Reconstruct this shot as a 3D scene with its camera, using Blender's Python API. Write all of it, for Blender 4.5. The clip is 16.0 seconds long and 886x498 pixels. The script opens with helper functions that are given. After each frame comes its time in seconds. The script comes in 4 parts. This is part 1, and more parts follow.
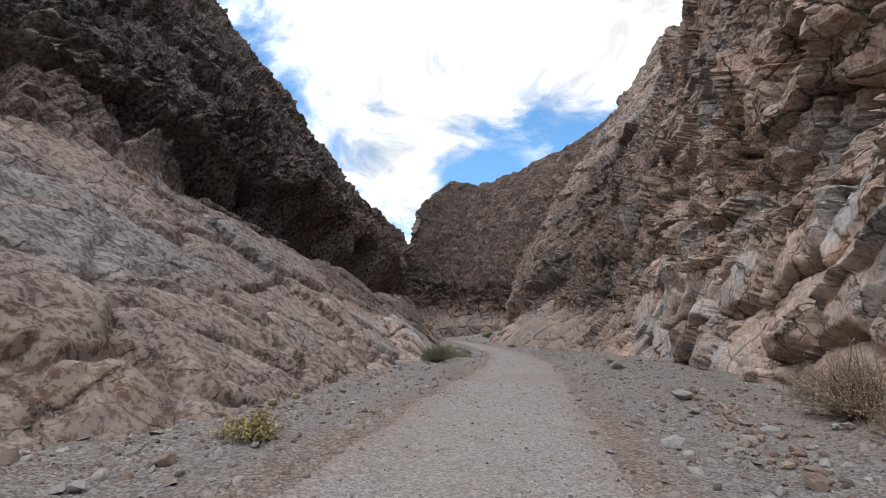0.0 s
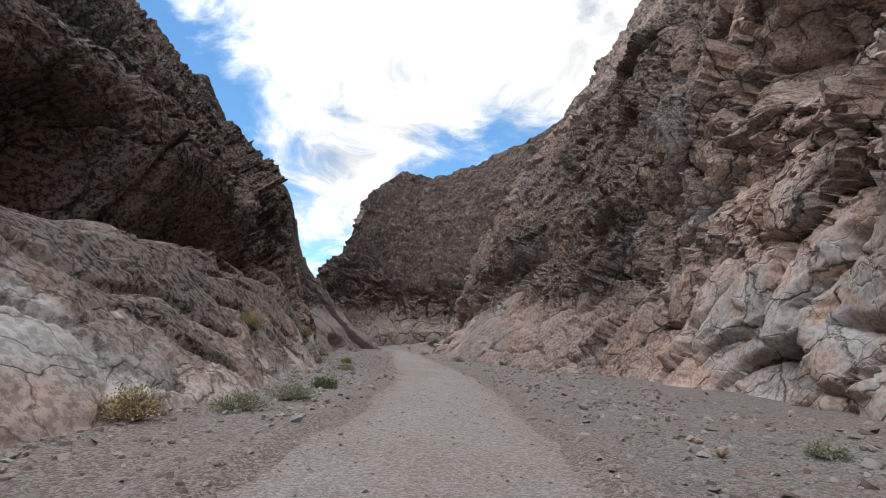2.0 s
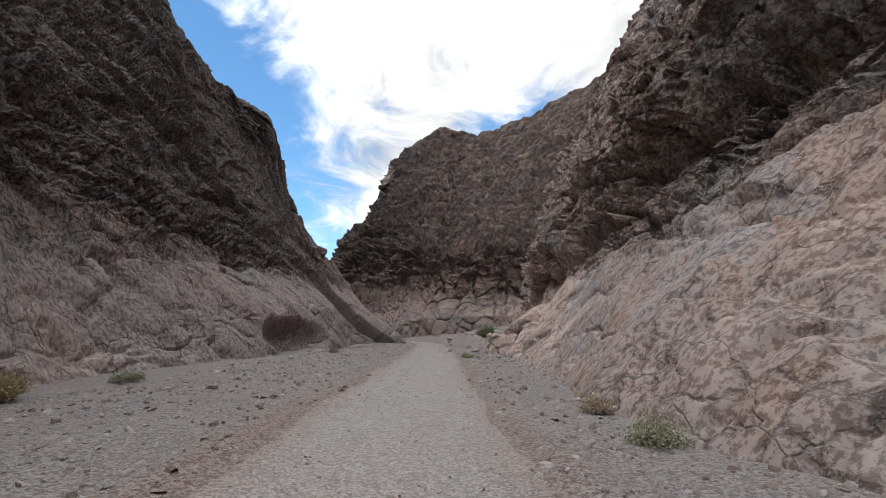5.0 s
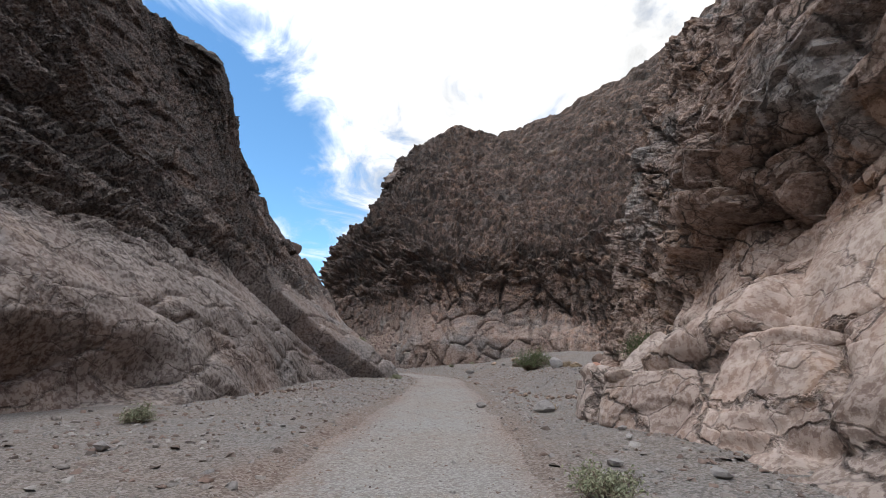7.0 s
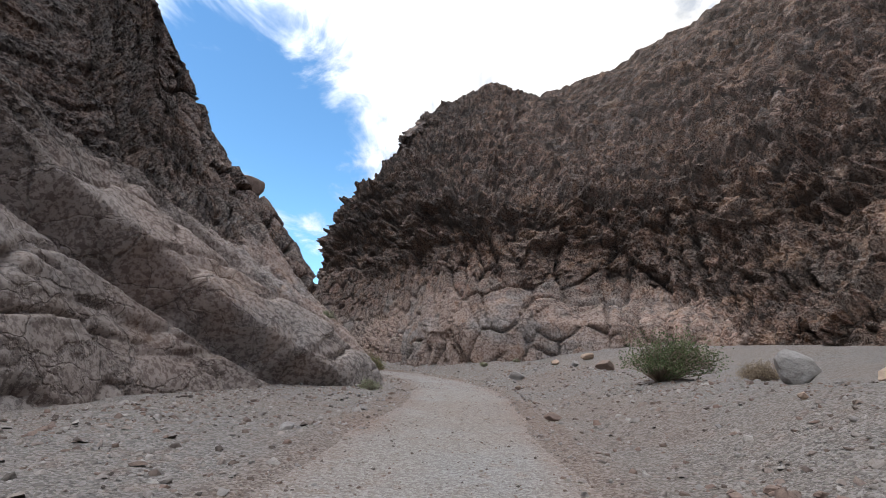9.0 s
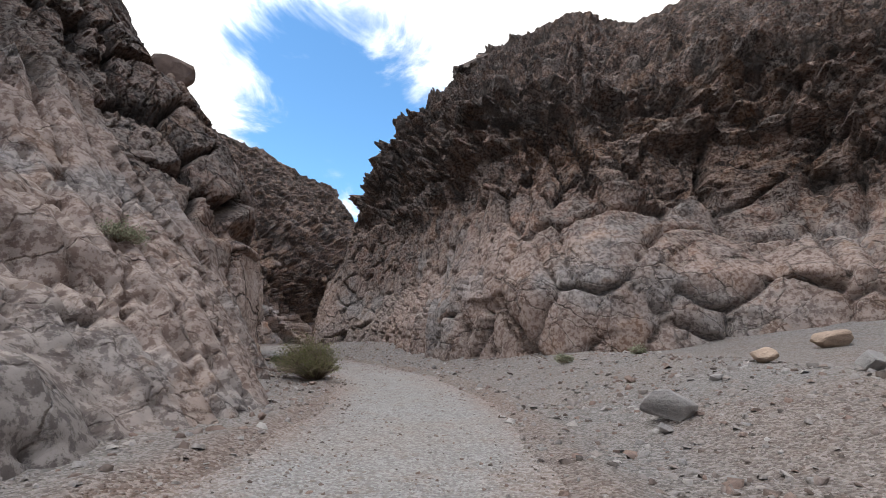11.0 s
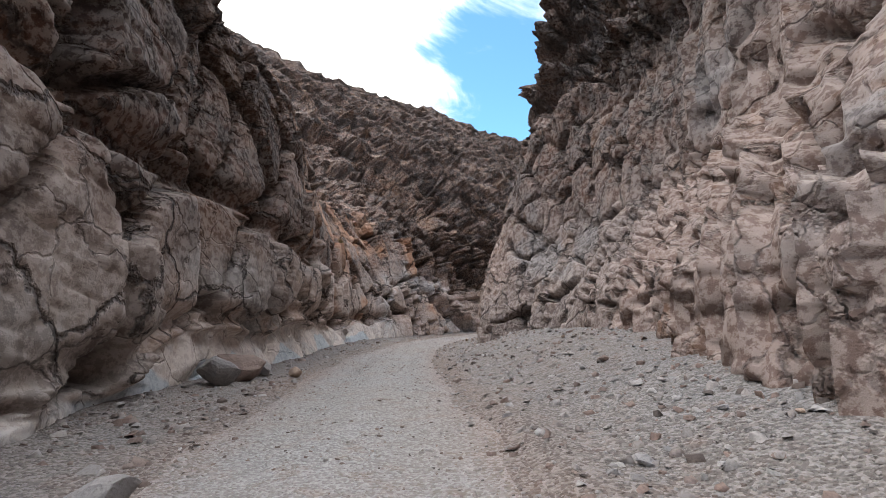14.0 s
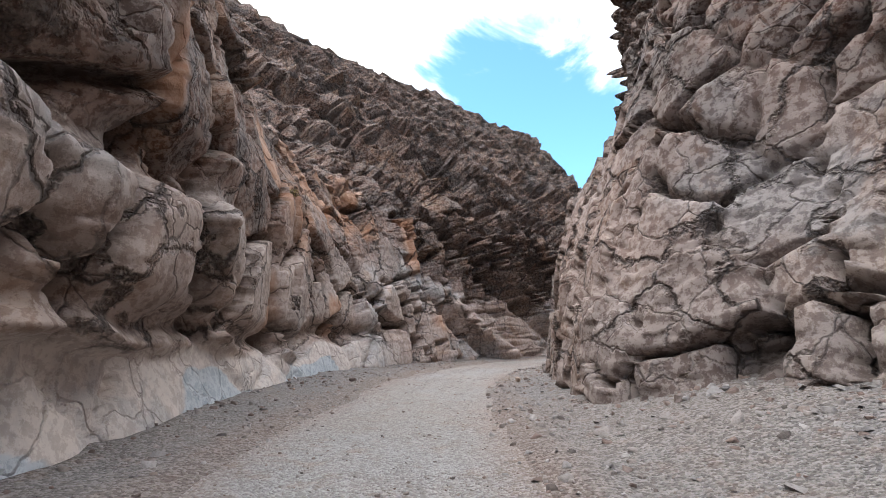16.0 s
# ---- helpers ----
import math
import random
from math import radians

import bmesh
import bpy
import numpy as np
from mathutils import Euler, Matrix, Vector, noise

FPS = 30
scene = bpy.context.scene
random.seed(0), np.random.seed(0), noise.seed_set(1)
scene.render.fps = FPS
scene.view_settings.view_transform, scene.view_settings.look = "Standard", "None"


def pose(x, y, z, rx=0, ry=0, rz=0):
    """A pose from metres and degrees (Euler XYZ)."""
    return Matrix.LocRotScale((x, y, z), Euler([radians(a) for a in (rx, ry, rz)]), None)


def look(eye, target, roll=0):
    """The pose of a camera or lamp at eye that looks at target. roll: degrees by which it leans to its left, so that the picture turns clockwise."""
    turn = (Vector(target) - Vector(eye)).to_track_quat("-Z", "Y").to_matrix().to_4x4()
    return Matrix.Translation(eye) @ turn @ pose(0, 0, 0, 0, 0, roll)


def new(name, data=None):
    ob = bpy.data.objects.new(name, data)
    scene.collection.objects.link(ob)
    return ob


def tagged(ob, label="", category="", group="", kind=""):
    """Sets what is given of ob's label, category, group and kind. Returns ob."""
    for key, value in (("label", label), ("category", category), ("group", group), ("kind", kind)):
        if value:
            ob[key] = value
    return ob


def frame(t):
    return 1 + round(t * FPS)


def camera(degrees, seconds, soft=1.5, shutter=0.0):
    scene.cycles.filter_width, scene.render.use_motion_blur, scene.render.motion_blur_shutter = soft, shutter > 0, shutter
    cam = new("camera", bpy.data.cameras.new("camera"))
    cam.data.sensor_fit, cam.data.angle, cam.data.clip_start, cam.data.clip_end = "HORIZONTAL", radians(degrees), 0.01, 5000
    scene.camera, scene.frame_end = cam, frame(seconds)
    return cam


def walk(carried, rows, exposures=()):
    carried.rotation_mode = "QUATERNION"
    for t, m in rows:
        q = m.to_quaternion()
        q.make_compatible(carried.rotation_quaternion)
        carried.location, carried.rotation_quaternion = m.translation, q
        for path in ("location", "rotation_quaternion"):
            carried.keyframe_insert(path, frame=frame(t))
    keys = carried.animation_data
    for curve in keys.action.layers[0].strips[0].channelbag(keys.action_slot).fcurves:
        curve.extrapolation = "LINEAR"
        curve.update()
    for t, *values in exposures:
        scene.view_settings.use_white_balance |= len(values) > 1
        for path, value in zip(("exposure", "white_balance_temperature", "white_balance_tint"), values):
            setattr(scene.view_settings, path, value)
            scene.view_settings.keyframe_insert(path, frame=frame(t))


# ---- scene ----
cam = camera(84.0, 16.0, soft=0.75)
PATH = [
    (0, (3.340, 6.185, 1.638), (3.202, 8.745, 2.076), 1.0),
    (0.5, (3.756, 12.091, 1.586), (3.747, 14.635, 2.123), 3.6),
    (1, (4.437, 17.936, 1.509), (4.560, 20.471, 2.072), 3.9),
    (1.5, (5.304, 23.741, 1.503), (5.430, 26.289, 2.001), 3.8),
    (2, (6.166, 29.544, 1.489), (6.247, 32.097, 1.976), 1.7),
    (2.5, (6.816, 35.370, 1.479), (6.855, 37.924, 1.972), 0.9),
    (3, (7.120, 41.150, 1.498), (7.123, 43.703, 1.989), 0.6),
    (3.5, (7.245, 46.942, 1.516), (7.177, 49.492, 2.014), 0.5),
    (4, (7.192, 52.810, 1.543), (7.067, 55.361, 2.028), 0.4),
    (4.5, (6.955, 58.673, 1.535), (6.796, 61.229, 1.985), 0.7),
    (4.7, (6.815, 61.001, 1.529), (6.653, 63.561, 1.951), 0.7),
    (6.8, (5.050, 85.605, 1.430), (4.814, 88.136, 1.979), 1.0),
    (7, (4.853, 87.907, 1.422), (4.610, 90.433, 1.989), 1.1),
    (7.5, (4.300, 93.540, 1.381), (4.044, 96.065, 1.945), 0.4),
    (8, (3.836, 98.996, 1.326), (3.535, 101.520, 1.875), 0.3),
    (8.2, (3.700, 101.056, 1.314), (3.376, 103.576, 1.866), 1.1),
    (10.3, (2.608, 121.950, 1.171), (1.976, 124.427, 1.650), 1.5),
    (10.5, (2.525, 123.837, 1.169), (1.830, 126.300, 1.629), 1.3),
    (11, (2.302, 128.254, 1.149), (1.442, 130.663, 1.617), 2.0),
    (11.5, (1.682, 132.319, 1.125), (0.638, 134.651, 1.603), 2.7),
    (12, (0.628, 136.222, 1.178), (-0.595, 138.472, 1.625), 2.2),
    (12.5, (-0.998, 139.855, 1.199), (-2.388, 142.009, 1.628), 1.0),
    (13, (-3.120, 143.215, 1.236), (-4.659, 145.270, 1.643), -0.4),
    (13.5, (-5.559, 146.267, 1.230), (-7.237, 148.220, 1.591), -2.2),
    (14, (-8.133, 148.974, 1.182), (-9.915, 150.831, 1.546), -1.7),
    (14.5, (-10.686, 151.462, 1.121), (-12.514, 153.271, 1.505), -0.9),
    (14.6, (-11.213, 151.927, 1.122), (-13.035, 153.743, 1.498), -0.6),
    (15, (-13.420, 153.668, 1.175), (-15.250, 155.470, 1.581), -0.3),
    (15.5, (-16.147, 155.763, 1.249), (-17.952, 157.585, 1.681), 0.1),
    (16, (-18.853, 157.914, 1.236), (-20.589, 159.795, 1.693), 0.3),
]
EXPOSURES = [(0.0, -0.05), (2.5, -0.1), (4.5, -0.15), (8.0, -0.05), (10.5, 0.0), (12.5, 0.35), (14.0, 0.55), (15.0, 0.68), (16.0, 0.8)]
walk(cam, [(t, look(eye, target, roll)) for t, eye, target, roll in PATH], [(t, stops, 6400, 9) for t, stops in EXPOSURES])

# ---- light ----
SUN_EL, SUN_AZ = 66.0, -140.0
world = bpy.data.worlds.new("sky")
scene.world = world
world.use_nodes = True


def nodes_of(tree):
    tree.nodes.clear()
    return tree.nodes, tree.links


def node(tree, kind, **kw):
    n = tree.nodes.new(kind)
    for key, value in kw.items():
        if key in n.inputs:
            n.inputs[key].default_value = value
    return n


def ranged(t, value, a, b, lo=0.0, hi=1.0):
    n = t.nodes.new("ShaderNodeMapRange")
    n.interpolation_type = "SMOOTHSTEP"
    for k, v in (("From Min", a), ("From Max", b), ("To Min", lo), ("To Max", hi)):
        n.inputs[k].default_value = v
    t.links.new(value, n.inputs["Value"])
    return n.outputs[0]


def build_sky():
    t = world.node_tree
    ns, ln = nodes_of(t)
    out, bg = ns.new("ShaderNodeOutputWorld"), ns.new("ShaderNodeBackground")
    sky = ns.new("ShaderNodeTexSky")
    sky.sky_type, sky.sun_disc = "NISHITA", False
    sky.sun_elevation, sky.sun_rotation = radians(SUN_EL), radians(SUN_AZ)
    sky.air_density, sky.dust_density, sky.ozone_density = 1.0, 0.1, 1.2
    # clouds lie on a flat layer: direction divided by its height
    co, sep = ns.new("ShaderNodeTexCoord"), ns.new("ShaderNodeSeparateXYZ")
    ln.new(co.outputs["Generated"], sep.inputs[0])
    up = node(t, "ShaderNodeMath")
    up.operation = "ADD"
    up.inputs[1].default_value = 0.22
    top = ns.new("ShaderNodeMath")
    top.operation = "MAXIMUM"
    top.inputs[1].default_value = 0.02
    ln.new(sep.outputs[2], top.inputs[0])
    ln.new(top.outputs[0], up.inputs[0])
    flat = ns.new("ShaderNodeCombineXYZ")
    for k in (0, 1):
        d = ns.new("ShaderNodeMath")
        d.operation = "DIVIDE"
        ln.new(sep.outputs[k], d.inputs[0])
        ln.new(up.outputs[0], d.inputs[1])
        ln.new(d.outputs[0], flat.inputs[k])
    mapping = ns.new("ShaderNodeMapping")
    mapping.inputs["Location"].default_value = CLOUD_SHIFT
    mapping.inputs["Scale"].default_value = (1.0, 0.8, 1.0)
    ln.new(flat.outputs[0], mapping.inputs[0])
    big = node(t, "ShaderNodeTexNoise", Scale=1.25, Detail=9.0, Roughness=0.55, Distortion=0.35)
    ln.new(mapping.outputs[0], big.inputs["Vector"])
    ramp = ns.new("ShaderNodeValToRGB")
    ramp.color_ramp.elements[0].position, ramp.color_ramp.elements[1].position = CLOUD_EDGE
    ramp.color_ramp.interpolation = "EASE"
    wisp = node(t, "ShaderNodeTexNoise", Scale=3.6, Detail=8.0, Roughness=0.6, Distortion=0.8)
    ln.new(mapping.outputs[0], wisp.inputs["Vector"])
    torn = ns.new("ShaderNodeMath")
    ln.new(big.outputs["Fac"], torn.inputs[0])
    ln.new(ranged(t, wisp.outputs["Fac"], 0.3, 0.7, -0.09, 0.09), torn.inputs[1])
    cover = torn.outputs[0]
    for az, el, wide, weight in CLOUD_BANKS:
        dot = ns.new("ShaderNodeVectorMath")
        dot.operation = "DOT_PRODUCT"
        dot.inputs[1].default_value = (math.sin(radians(az)) * math.cos(radians(el)), math.cos(radians(az)) * math.cos(radians(el)), math.sin(radians(el)))
        ln.new(co.outputs["Generated"], dot.inputs[0])
        near = ranged(t, dot.outputs["Value"], math.cos(radians(wide)), 1.0, 0.0, weight)
        add = ns.new("ShaderNodeMath")
        ln.new(cover, add.inputs[0])
        ln.new(near, add.inputs[1])
        cover = add.outputs[0]
    ln.new(cover, ramp.inputs[0])
    shade = ns.new("ShaderNodeMapRange")
    for k, v in (("From Min", 0.3), ("From Max", 0.7), ("To Min", 0.55), ("To Max", 1.35)):
        shade.inputs[k].default_value = v
    ln.new(wisp.outputs["Fac"], shade.inputs["Value"])
    white = ns.new("ShaderNodeVectorMath")
    white.operation = "SCALE"
    white.inputs[0].default_value = CLOUD_LIGHT
    # the cover is brightest round the sun behind it
    sunward = ns.new("ShaderNodeVectorMath")
    sunward.operation = "DOT_PRODUCT"
    sunward.inputs[1].default_value = (math.sin(radians(SUN_AZ)) * math.cos(radians(SUN_EL)), math.cos(radians(SUN_AZ)) * math.cos(radians(SUN_EL)), math.sin(radians(SUN_EL)))
    ln.new(co.outputs["Generated"], sunward.inputs[0])
    lit = ns.new("ShaderNodeMath")
    lit.operation = "MULTIPLY"
    ln.new(shade.outputs[0], lit.inputs[0])
    ln.new(ranged(t, sunward.outputs["Value"], 0.1, 0.99, 0.37, 1.4), lit.inputs[1])
    ln.new(lit.outputs[0], white.inputs["Scale"])
    clear = ns.new("ShaderNodeVectorMath")
    clear.operation = "MULTIPLY"
    clear.inputs[1].default_value = SKY_LIGHT
    ln.new(sky.outputs[0], clear.inputs[0])
    mix = ns.new("ShaderNodeMix")
    mix.data_type = "RGBA"
    ln.new(ramp.outputs[0], mix.inputs["Factor"])
    ln.new(clear.outputs[0], mix.inputs[6])
    ln.new(white.outputs[0], mix.inputs[7])
    ln.new(mix.outputs[2], bg.inputs[0])
    bg.inputs[1].default_value = 0.1
    ln.new(bg.outputs[0], out.inputs[0])


CLOUD_SHIFT, CLOUD_EDGE = (3.1, 0.4, 0.0), (0.40, 0.64)
CLOUD_LIGHT, SKY_LIGHT = (33.0, 32.8, 32.6), (1.5, 2.15, 2.45)
# thick and thin places of the cloud cover: bearing, elevation, reach, weight
CLOUD_BANKS = [(-4, 36, 30, 0.17), (16, 42, 22, 0.14), (-56, 30, 26, 0.17), (-10, 8, 14, 0.1), (9, 24, 16, -0.16), (-35, 27, 17, -0.16), (-17, 18, 16, -0.14)]
build_sky()
sun = new("sun", bpy.data.lights.new("sun", "SUN"))
sun.data.energy, sun.data.angle, sun.data.color = 0.5, radians(40), (1.0, 0.95, 0.89)
sun.matrix_world = look((40 * math.sin(radians(SUN_AZ)), 40 * math.cos(radians(SUN_AZ)), 40 * math.tan(radians(SUN_EL))), (0, 0, 0))
scene.view_settings.exposure = 0.0

# ---- noise on arrays ----


def hashed(ix, iy, iz, seed):
    h = (ix.astype(np.uint32) * np.uint32(374761393)) ^ (iy.astype(np.uint32) * np.uint32(668265263)) ^ (iz.astype(np.uint32) * np.uint32(2147483647 - 58)) ^ np.uint32((seed * 974711 + 12345) & 0xFFFFFFFF)
    h = (h ^ (h >> np.uint32(13))) * np.uint32(1274126177)
    h = (h ^ (h >> np.uint32(16))) * np.uint32(2246822519)
    return ((h ^ (h >> np.uint32(15))) & np.uint32(0xFFFFFF)).astype(np.float32) / np.float32(0xFFFFFF)


def smooth_noise(p, seed=0):
    """Value noise in -1..1 at points p (n, 3)."""
    i = np.floor(p).astype(np.int32)
    f = (p - i).astype(np.float32)
    f = f * f * f * (f * (f * 6 - 15) + 10)
    out = np.zeros(len(p), np.float32)
    for a in (0, 1):
        wa = f[:, 0] if a else 1 - f[:, 0]
        for b in (0, 1):
            wb = wa * (f[:, 1] if b else 1 - f[:, 1])
            for c in (0, 1):
                out += wb * (f[:, 2] if c else 1 - f[:, 2]) * hashed(i[:, 0] + a, i[:, 1] + b, i[:, 2] + c, seed)
    return out * 2 - 1


def fbm(p, octaves=4, seed=0, gain=0.5, ridged=False):
    out, amp, total = np.zeros(len(p), np.float32), 1.0, 0.0
    for k in range(octaves):
        n = smooth_noise(p * (2.03 ** k) + 17.3 * k, seed + k)
        out += amp * (1 - 2 * np.abs(n) if ridged else n)
        total += amp
        amp *= gain
    return out / total


def cells(p, seed=0):
    """Distances to the nearest and second nearest cell centre, a random number of the nearest cell, and the height of a tilted plane laid across it."""
    i = np.floor(p).astype(np.int32)
    f = (p - i).astype(np.float32)
    d1 = np.full(len(p), 9.0, np.float32)
    d2 = np.full(len(p), 9.0, np.float32)
    own = np.zeros(len(p), np.float32)
    plane = np.zeros(len(p), np.float32)
    for a in (-1, 0, 1):
        for b in (-1, 0, 1):
            for c in (-1, 0, 1):
                q = (i[:, 0] + a, i[:, 1] + b, i[:, 2] + c)
                r, s, u = hashed(*q, seed), hashed(*q, seed + 1), hashed(*q, seed + 2)
                dx, dy, dz = a + 0.1 + 0.8 * r - f[:, 0], b + 0.1 + 0.8 * s - f[:, 1], c + 0.1 + 0.8 * u - f[:, 2]
                d = np.sqrt(dx * dx + dy * dy + dz * dz)
                near = d < d1
                d2 = np.where(near, d1, np.minimum(d2, d))
                if near.any():
                    own = np.where(near, r, own)
                    plane = np.where(near, (s - 0.5) * dx + (u - 0.5) * dy + (r + s - 1) * 0.5 * dz + 0.45 * (u - 0.5), plane)
                d1 = np.where(near, d, d1)
    return d1, d2, own, plane


def step(x, a, b):
    u = np.clip((x - a) / (b - a), 0, 1)
    return u * u * (3 - 2 * u)


# ---- materials ----


def material(name, rough=0.9, bump=0.4):
    m = bpy.data.materials.new(name)
    m.use_nodes = True
    t = m.node_tree
    ns, ln = nodes_of(t)
    out, bsdf = ns.new("ShaderNodeOutputMaterial"), ns.new("ShaderNodeBsdfPrincipled")
    bsdf.inputs["Roughness"].default_value = rough
    bsdf.inputs["Specular IOR Level"].default_value = 0.25
    ln.new(bsdf.outputs[0], out.inputs[0])
    return m, t, bsdf


def mixed(t, fac, a, b, mode="MIX"):
    """Mix of two colours (node sockets or tuples) by a socket or number."""
    n = t.nodes.new("ShaderNodeMix")
    n.data_type, n.blend_type = "RGBA", mode
    for k, v in ((0, fac), (6, a), (7, b)):
        if isinstance(v, bpy.types.NodeSocket):
            t.links.new(v, n.inputs[k])
        elif k == 0:
            n.inputs[0].default_value = v
        else:
            n.inputs[k].default_value = (*v, 1.0)
    return n.outputs[2]


def noise_tex(t, scale, detail=6.0, rough=0.6, vector=None, distortion=0.0):
    n = node(t, "ShaderNodeTexNoise", Scale=scale, Detail=detail, Roughness=rough, Distortion=distortion)
    if vector is not None:
        t.links.new(vector, n.inputs["Vector"])
    return n.outputs["Fac"]


def position(t, tilt=(0, 0, 0), scale=(1, 1, 1)):
    g = t.nodes.new("ShaderNodeNewGeometry")
    m = t.nodes.new("ShaderNodeMapping")
    m.inputs["Rotation"].default_value = tilt
    m.inputs["Scale"].default_value = scale
    t.links.new(g.outputs["Position"], m.inputs[0])
    return m.outputs[0]


def attribute(t, name):
    a = t.nodes.new("ShaderNodeAttribute")
    a.attribute_name = name
    return a.outputs["Fac"]


def relief(t, bsdf, parts):
    """Chained bumps: (height socket, distance, strength as a number or socket)."""
    last = None
    for height, distance, strength in parts:
        b = t.nodes.new("ShaderNodeBump")
        b.inputs["Distance"].default_value = distance
        if isinstance(strength, bpy.types.NodeSocket):
            t.links.new(strength, b.inputs["Strength"])
        else:
            b.inputs["Strength"].default_value = strength
        t.links.new(height, b.inputs["Height"])
        if last is not None:
            t.links.new(last, b.inputs["Normal"])
        last = b.outputs[0]
    t.links.new(last, bsdf.inputs["Normal"])


DIP = radians(32)


def rock_material(name="canyon_rock", layered=True):
    """Limestone: pale and grey where water wears it, brown desert varnish above, rusty seams along the beds."""
    m, t, bsdf = material(name, 0.85)
    pos = position(t)
    beds = position(t, (DIP, 0, 0), (0.25, 0.25, 1.6))
    wide, mid = noise_tex(t, 0.16, 5.0, 0.55, pos), noise_tex(t, 0.9, 8.0, 0.68, pos, 0.4)
    fine, speck = noise_tex(t, 6.0, 8.0, 0.72, pos), noise_tex(t, 28.0, 4.0, 0.7, pos)
    bed = noise_tex(t, 0.8, 6.0, 0.62, beds, 0.3)
    seam = noise_tex(t, 3.2, 4.0, 0.6, beds, 0.6)
    pale = mixed(t, ranged(t, mid, 0.36, 0.66), (0.42, 0.285, 0.225), (0.57, 0.43, 0.36))
    pale = mixed(t, ranged(t, wide, 0.50, 0.62), pale, (0.42, 0.40, 0.39))
    pale = mixed(t, ranged(t, bed, 0.55, 0.72, 0.0, 0.65), pale, (0.44, 0.255, 0.175))
    pale = mixed(t, ranged(t, noise_tex(t, 0.5, 6.0, 0.65, pos, 0.6), 0.54, 0.64, 0.0, 0.75), pale, (0.46, 0.27, 0.165))
    if layered:
        pale = mixed(t, attribute(t, "grey"), pale, mixed(t, ranged(t, mid, 0.38, 0.62), (0.26, 0.235, 0.22), (0.37, 0.34, 0.318)))
    dark = mixed(t, ranged(t, mid, 0.42, 0.60), (0.075, 0.042, 0.031), (0.27, 0.148, 0.103))
    dark = mixed(t, ranged(t, bed, 0.52, 0.72, 0.0, 0.45), dark, (0.31, 0.195, 0.135))
    dark = mixed(t, ranged(t, wide, 0.52, 0.7, 0.0, 0.7), dark, (0.07, 0.048, 0.041))
    dark = mixed(t, ranged(t, noise_tex(t, 0.32, 6.0, 0.65, pos, 0.5), 0.52, 0.64, 0.0, 0.75), dark, (0.36, 0.195, 0.11))
    dark = mixed(t, ranged(t, noise_tex(t, 0.42, 6.0, 0.65, pos, 0.8), 0.53, 0.63, 0.0, 0.28), dark, (0.18, 0.15, 0.135))
    dark = mixed(t, ranged(t, seam, 0.58, 0.70, 0.0, 0.3), dark, (0.09, 0.068, 0.056))
    dark = mixed(t, ranged(t, speck, 0.50, 0.62, 0.0, 0.6), dark, mixed(t, 1.0, dark, (0.45, 0.42, 0.40), "MULTIPLY"))
    pale = mixed(t, ranged(t, speck, 0.52, 0.66, 0.0, 0.4), pale, mixed(t, 1.0, pale, (0.6, 0.57, 0.55), "MULTIPLY"))
    cover = attribute(t, "varnish") if layered else ranged(t, wide, 0.3, 0.7)
    col = mixed(t, cover, pale, dark)
    if layered:
        # tone darkens at random and by place, painted overhang shade included
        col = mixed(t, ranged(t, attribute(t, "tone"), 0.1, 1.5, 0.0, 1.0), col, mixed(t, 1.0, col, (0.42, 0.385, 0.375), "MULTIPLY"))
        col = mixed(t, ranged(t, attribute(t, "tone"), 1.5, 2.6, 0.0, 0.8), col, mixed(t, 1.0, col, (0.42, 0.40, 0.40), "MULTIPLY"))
        grey = mixed(t, ranged(t, wide, 0.42, 0.56), (0.39, 0.335, 0.30), (0.31, 0.318, 0.325))
        worn_smooth = mixed(t, ranged(t, attribute(t, "polish"), 0.62, 0.9), mixed(t, ranged(t, mid, 0.4, 0.62, 0.0, 0.6), (0.58, 0.50, 0.445), grey), (0.40, 0.44, 0.47))
        col = mixed(t, ranged(t, attribute(t, "polish"), 0.0, 0.5), col, worn_smooth)
        # pale dust and grit on ledges; the colour also imitates light on upward faces
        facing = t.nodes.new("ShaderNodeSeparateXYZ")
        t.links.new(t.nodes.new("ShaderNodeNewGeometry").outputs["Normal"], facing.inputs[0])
        dust_highlight = t.nodes.new("ShaderNodeMath")
        dust_highlight.operation = "MULTIPLY"
        t.links.new(ranged(t, facing.outputs[2], 0.74, 1.0), dust_highlight.inputs[0])
        t.links.new(ranged(t, noise_tex(t, 1.6, 6.0, 0.7, pos), 0.38, 0.6, 0.0, 0.4), dust_highlight.inputs[1])
        col = mixed(t, dust_highlight.outputs[0], col, (0.40, 0.315, 0.26))
        dapple = mixed(t, attribute(t, "wear"), mixed(t, 1.0, col, (0.82, 0.80, 0.79), "MULTIPLY"), mixed(t, 1.0, col, (0.62, 0.59, 0.57), "MULTIPLY"))
        col = mixed(t, ranged(t, fine, 0.44, 0.54), dapple, mixed(t, 0.18, col, (0.66, 0.58, 0.52)))
        col = mixed(t, ranged(t, attribute(t, "rust"), 0.0, 1.0, 0.0, 0.75), col, mixed(t, ranged(t, mid, 0.4, 0.6), (0.34, 0.16, 0.085), (0.5, 0.31, 0.21)))
    v = node(t, "ShaderNodeTexVoronoi", Scale=0.75)
    v.feature = "DISTANCE_TO_EDGE"
    warp = t.nodes.new("ShaderNodeVectorMath")
    warp.operation = "ADD"
    wn = node(t, "ShaderNodeTexNoise", Scale=1.1, Detail=5.0)
    t.links.new(pos, wn.inputs["Vector"])
    t.links.new(pos, warp.inputs[0])
    t.links.new(wn.outputs["Color"], warp.inputs[1])
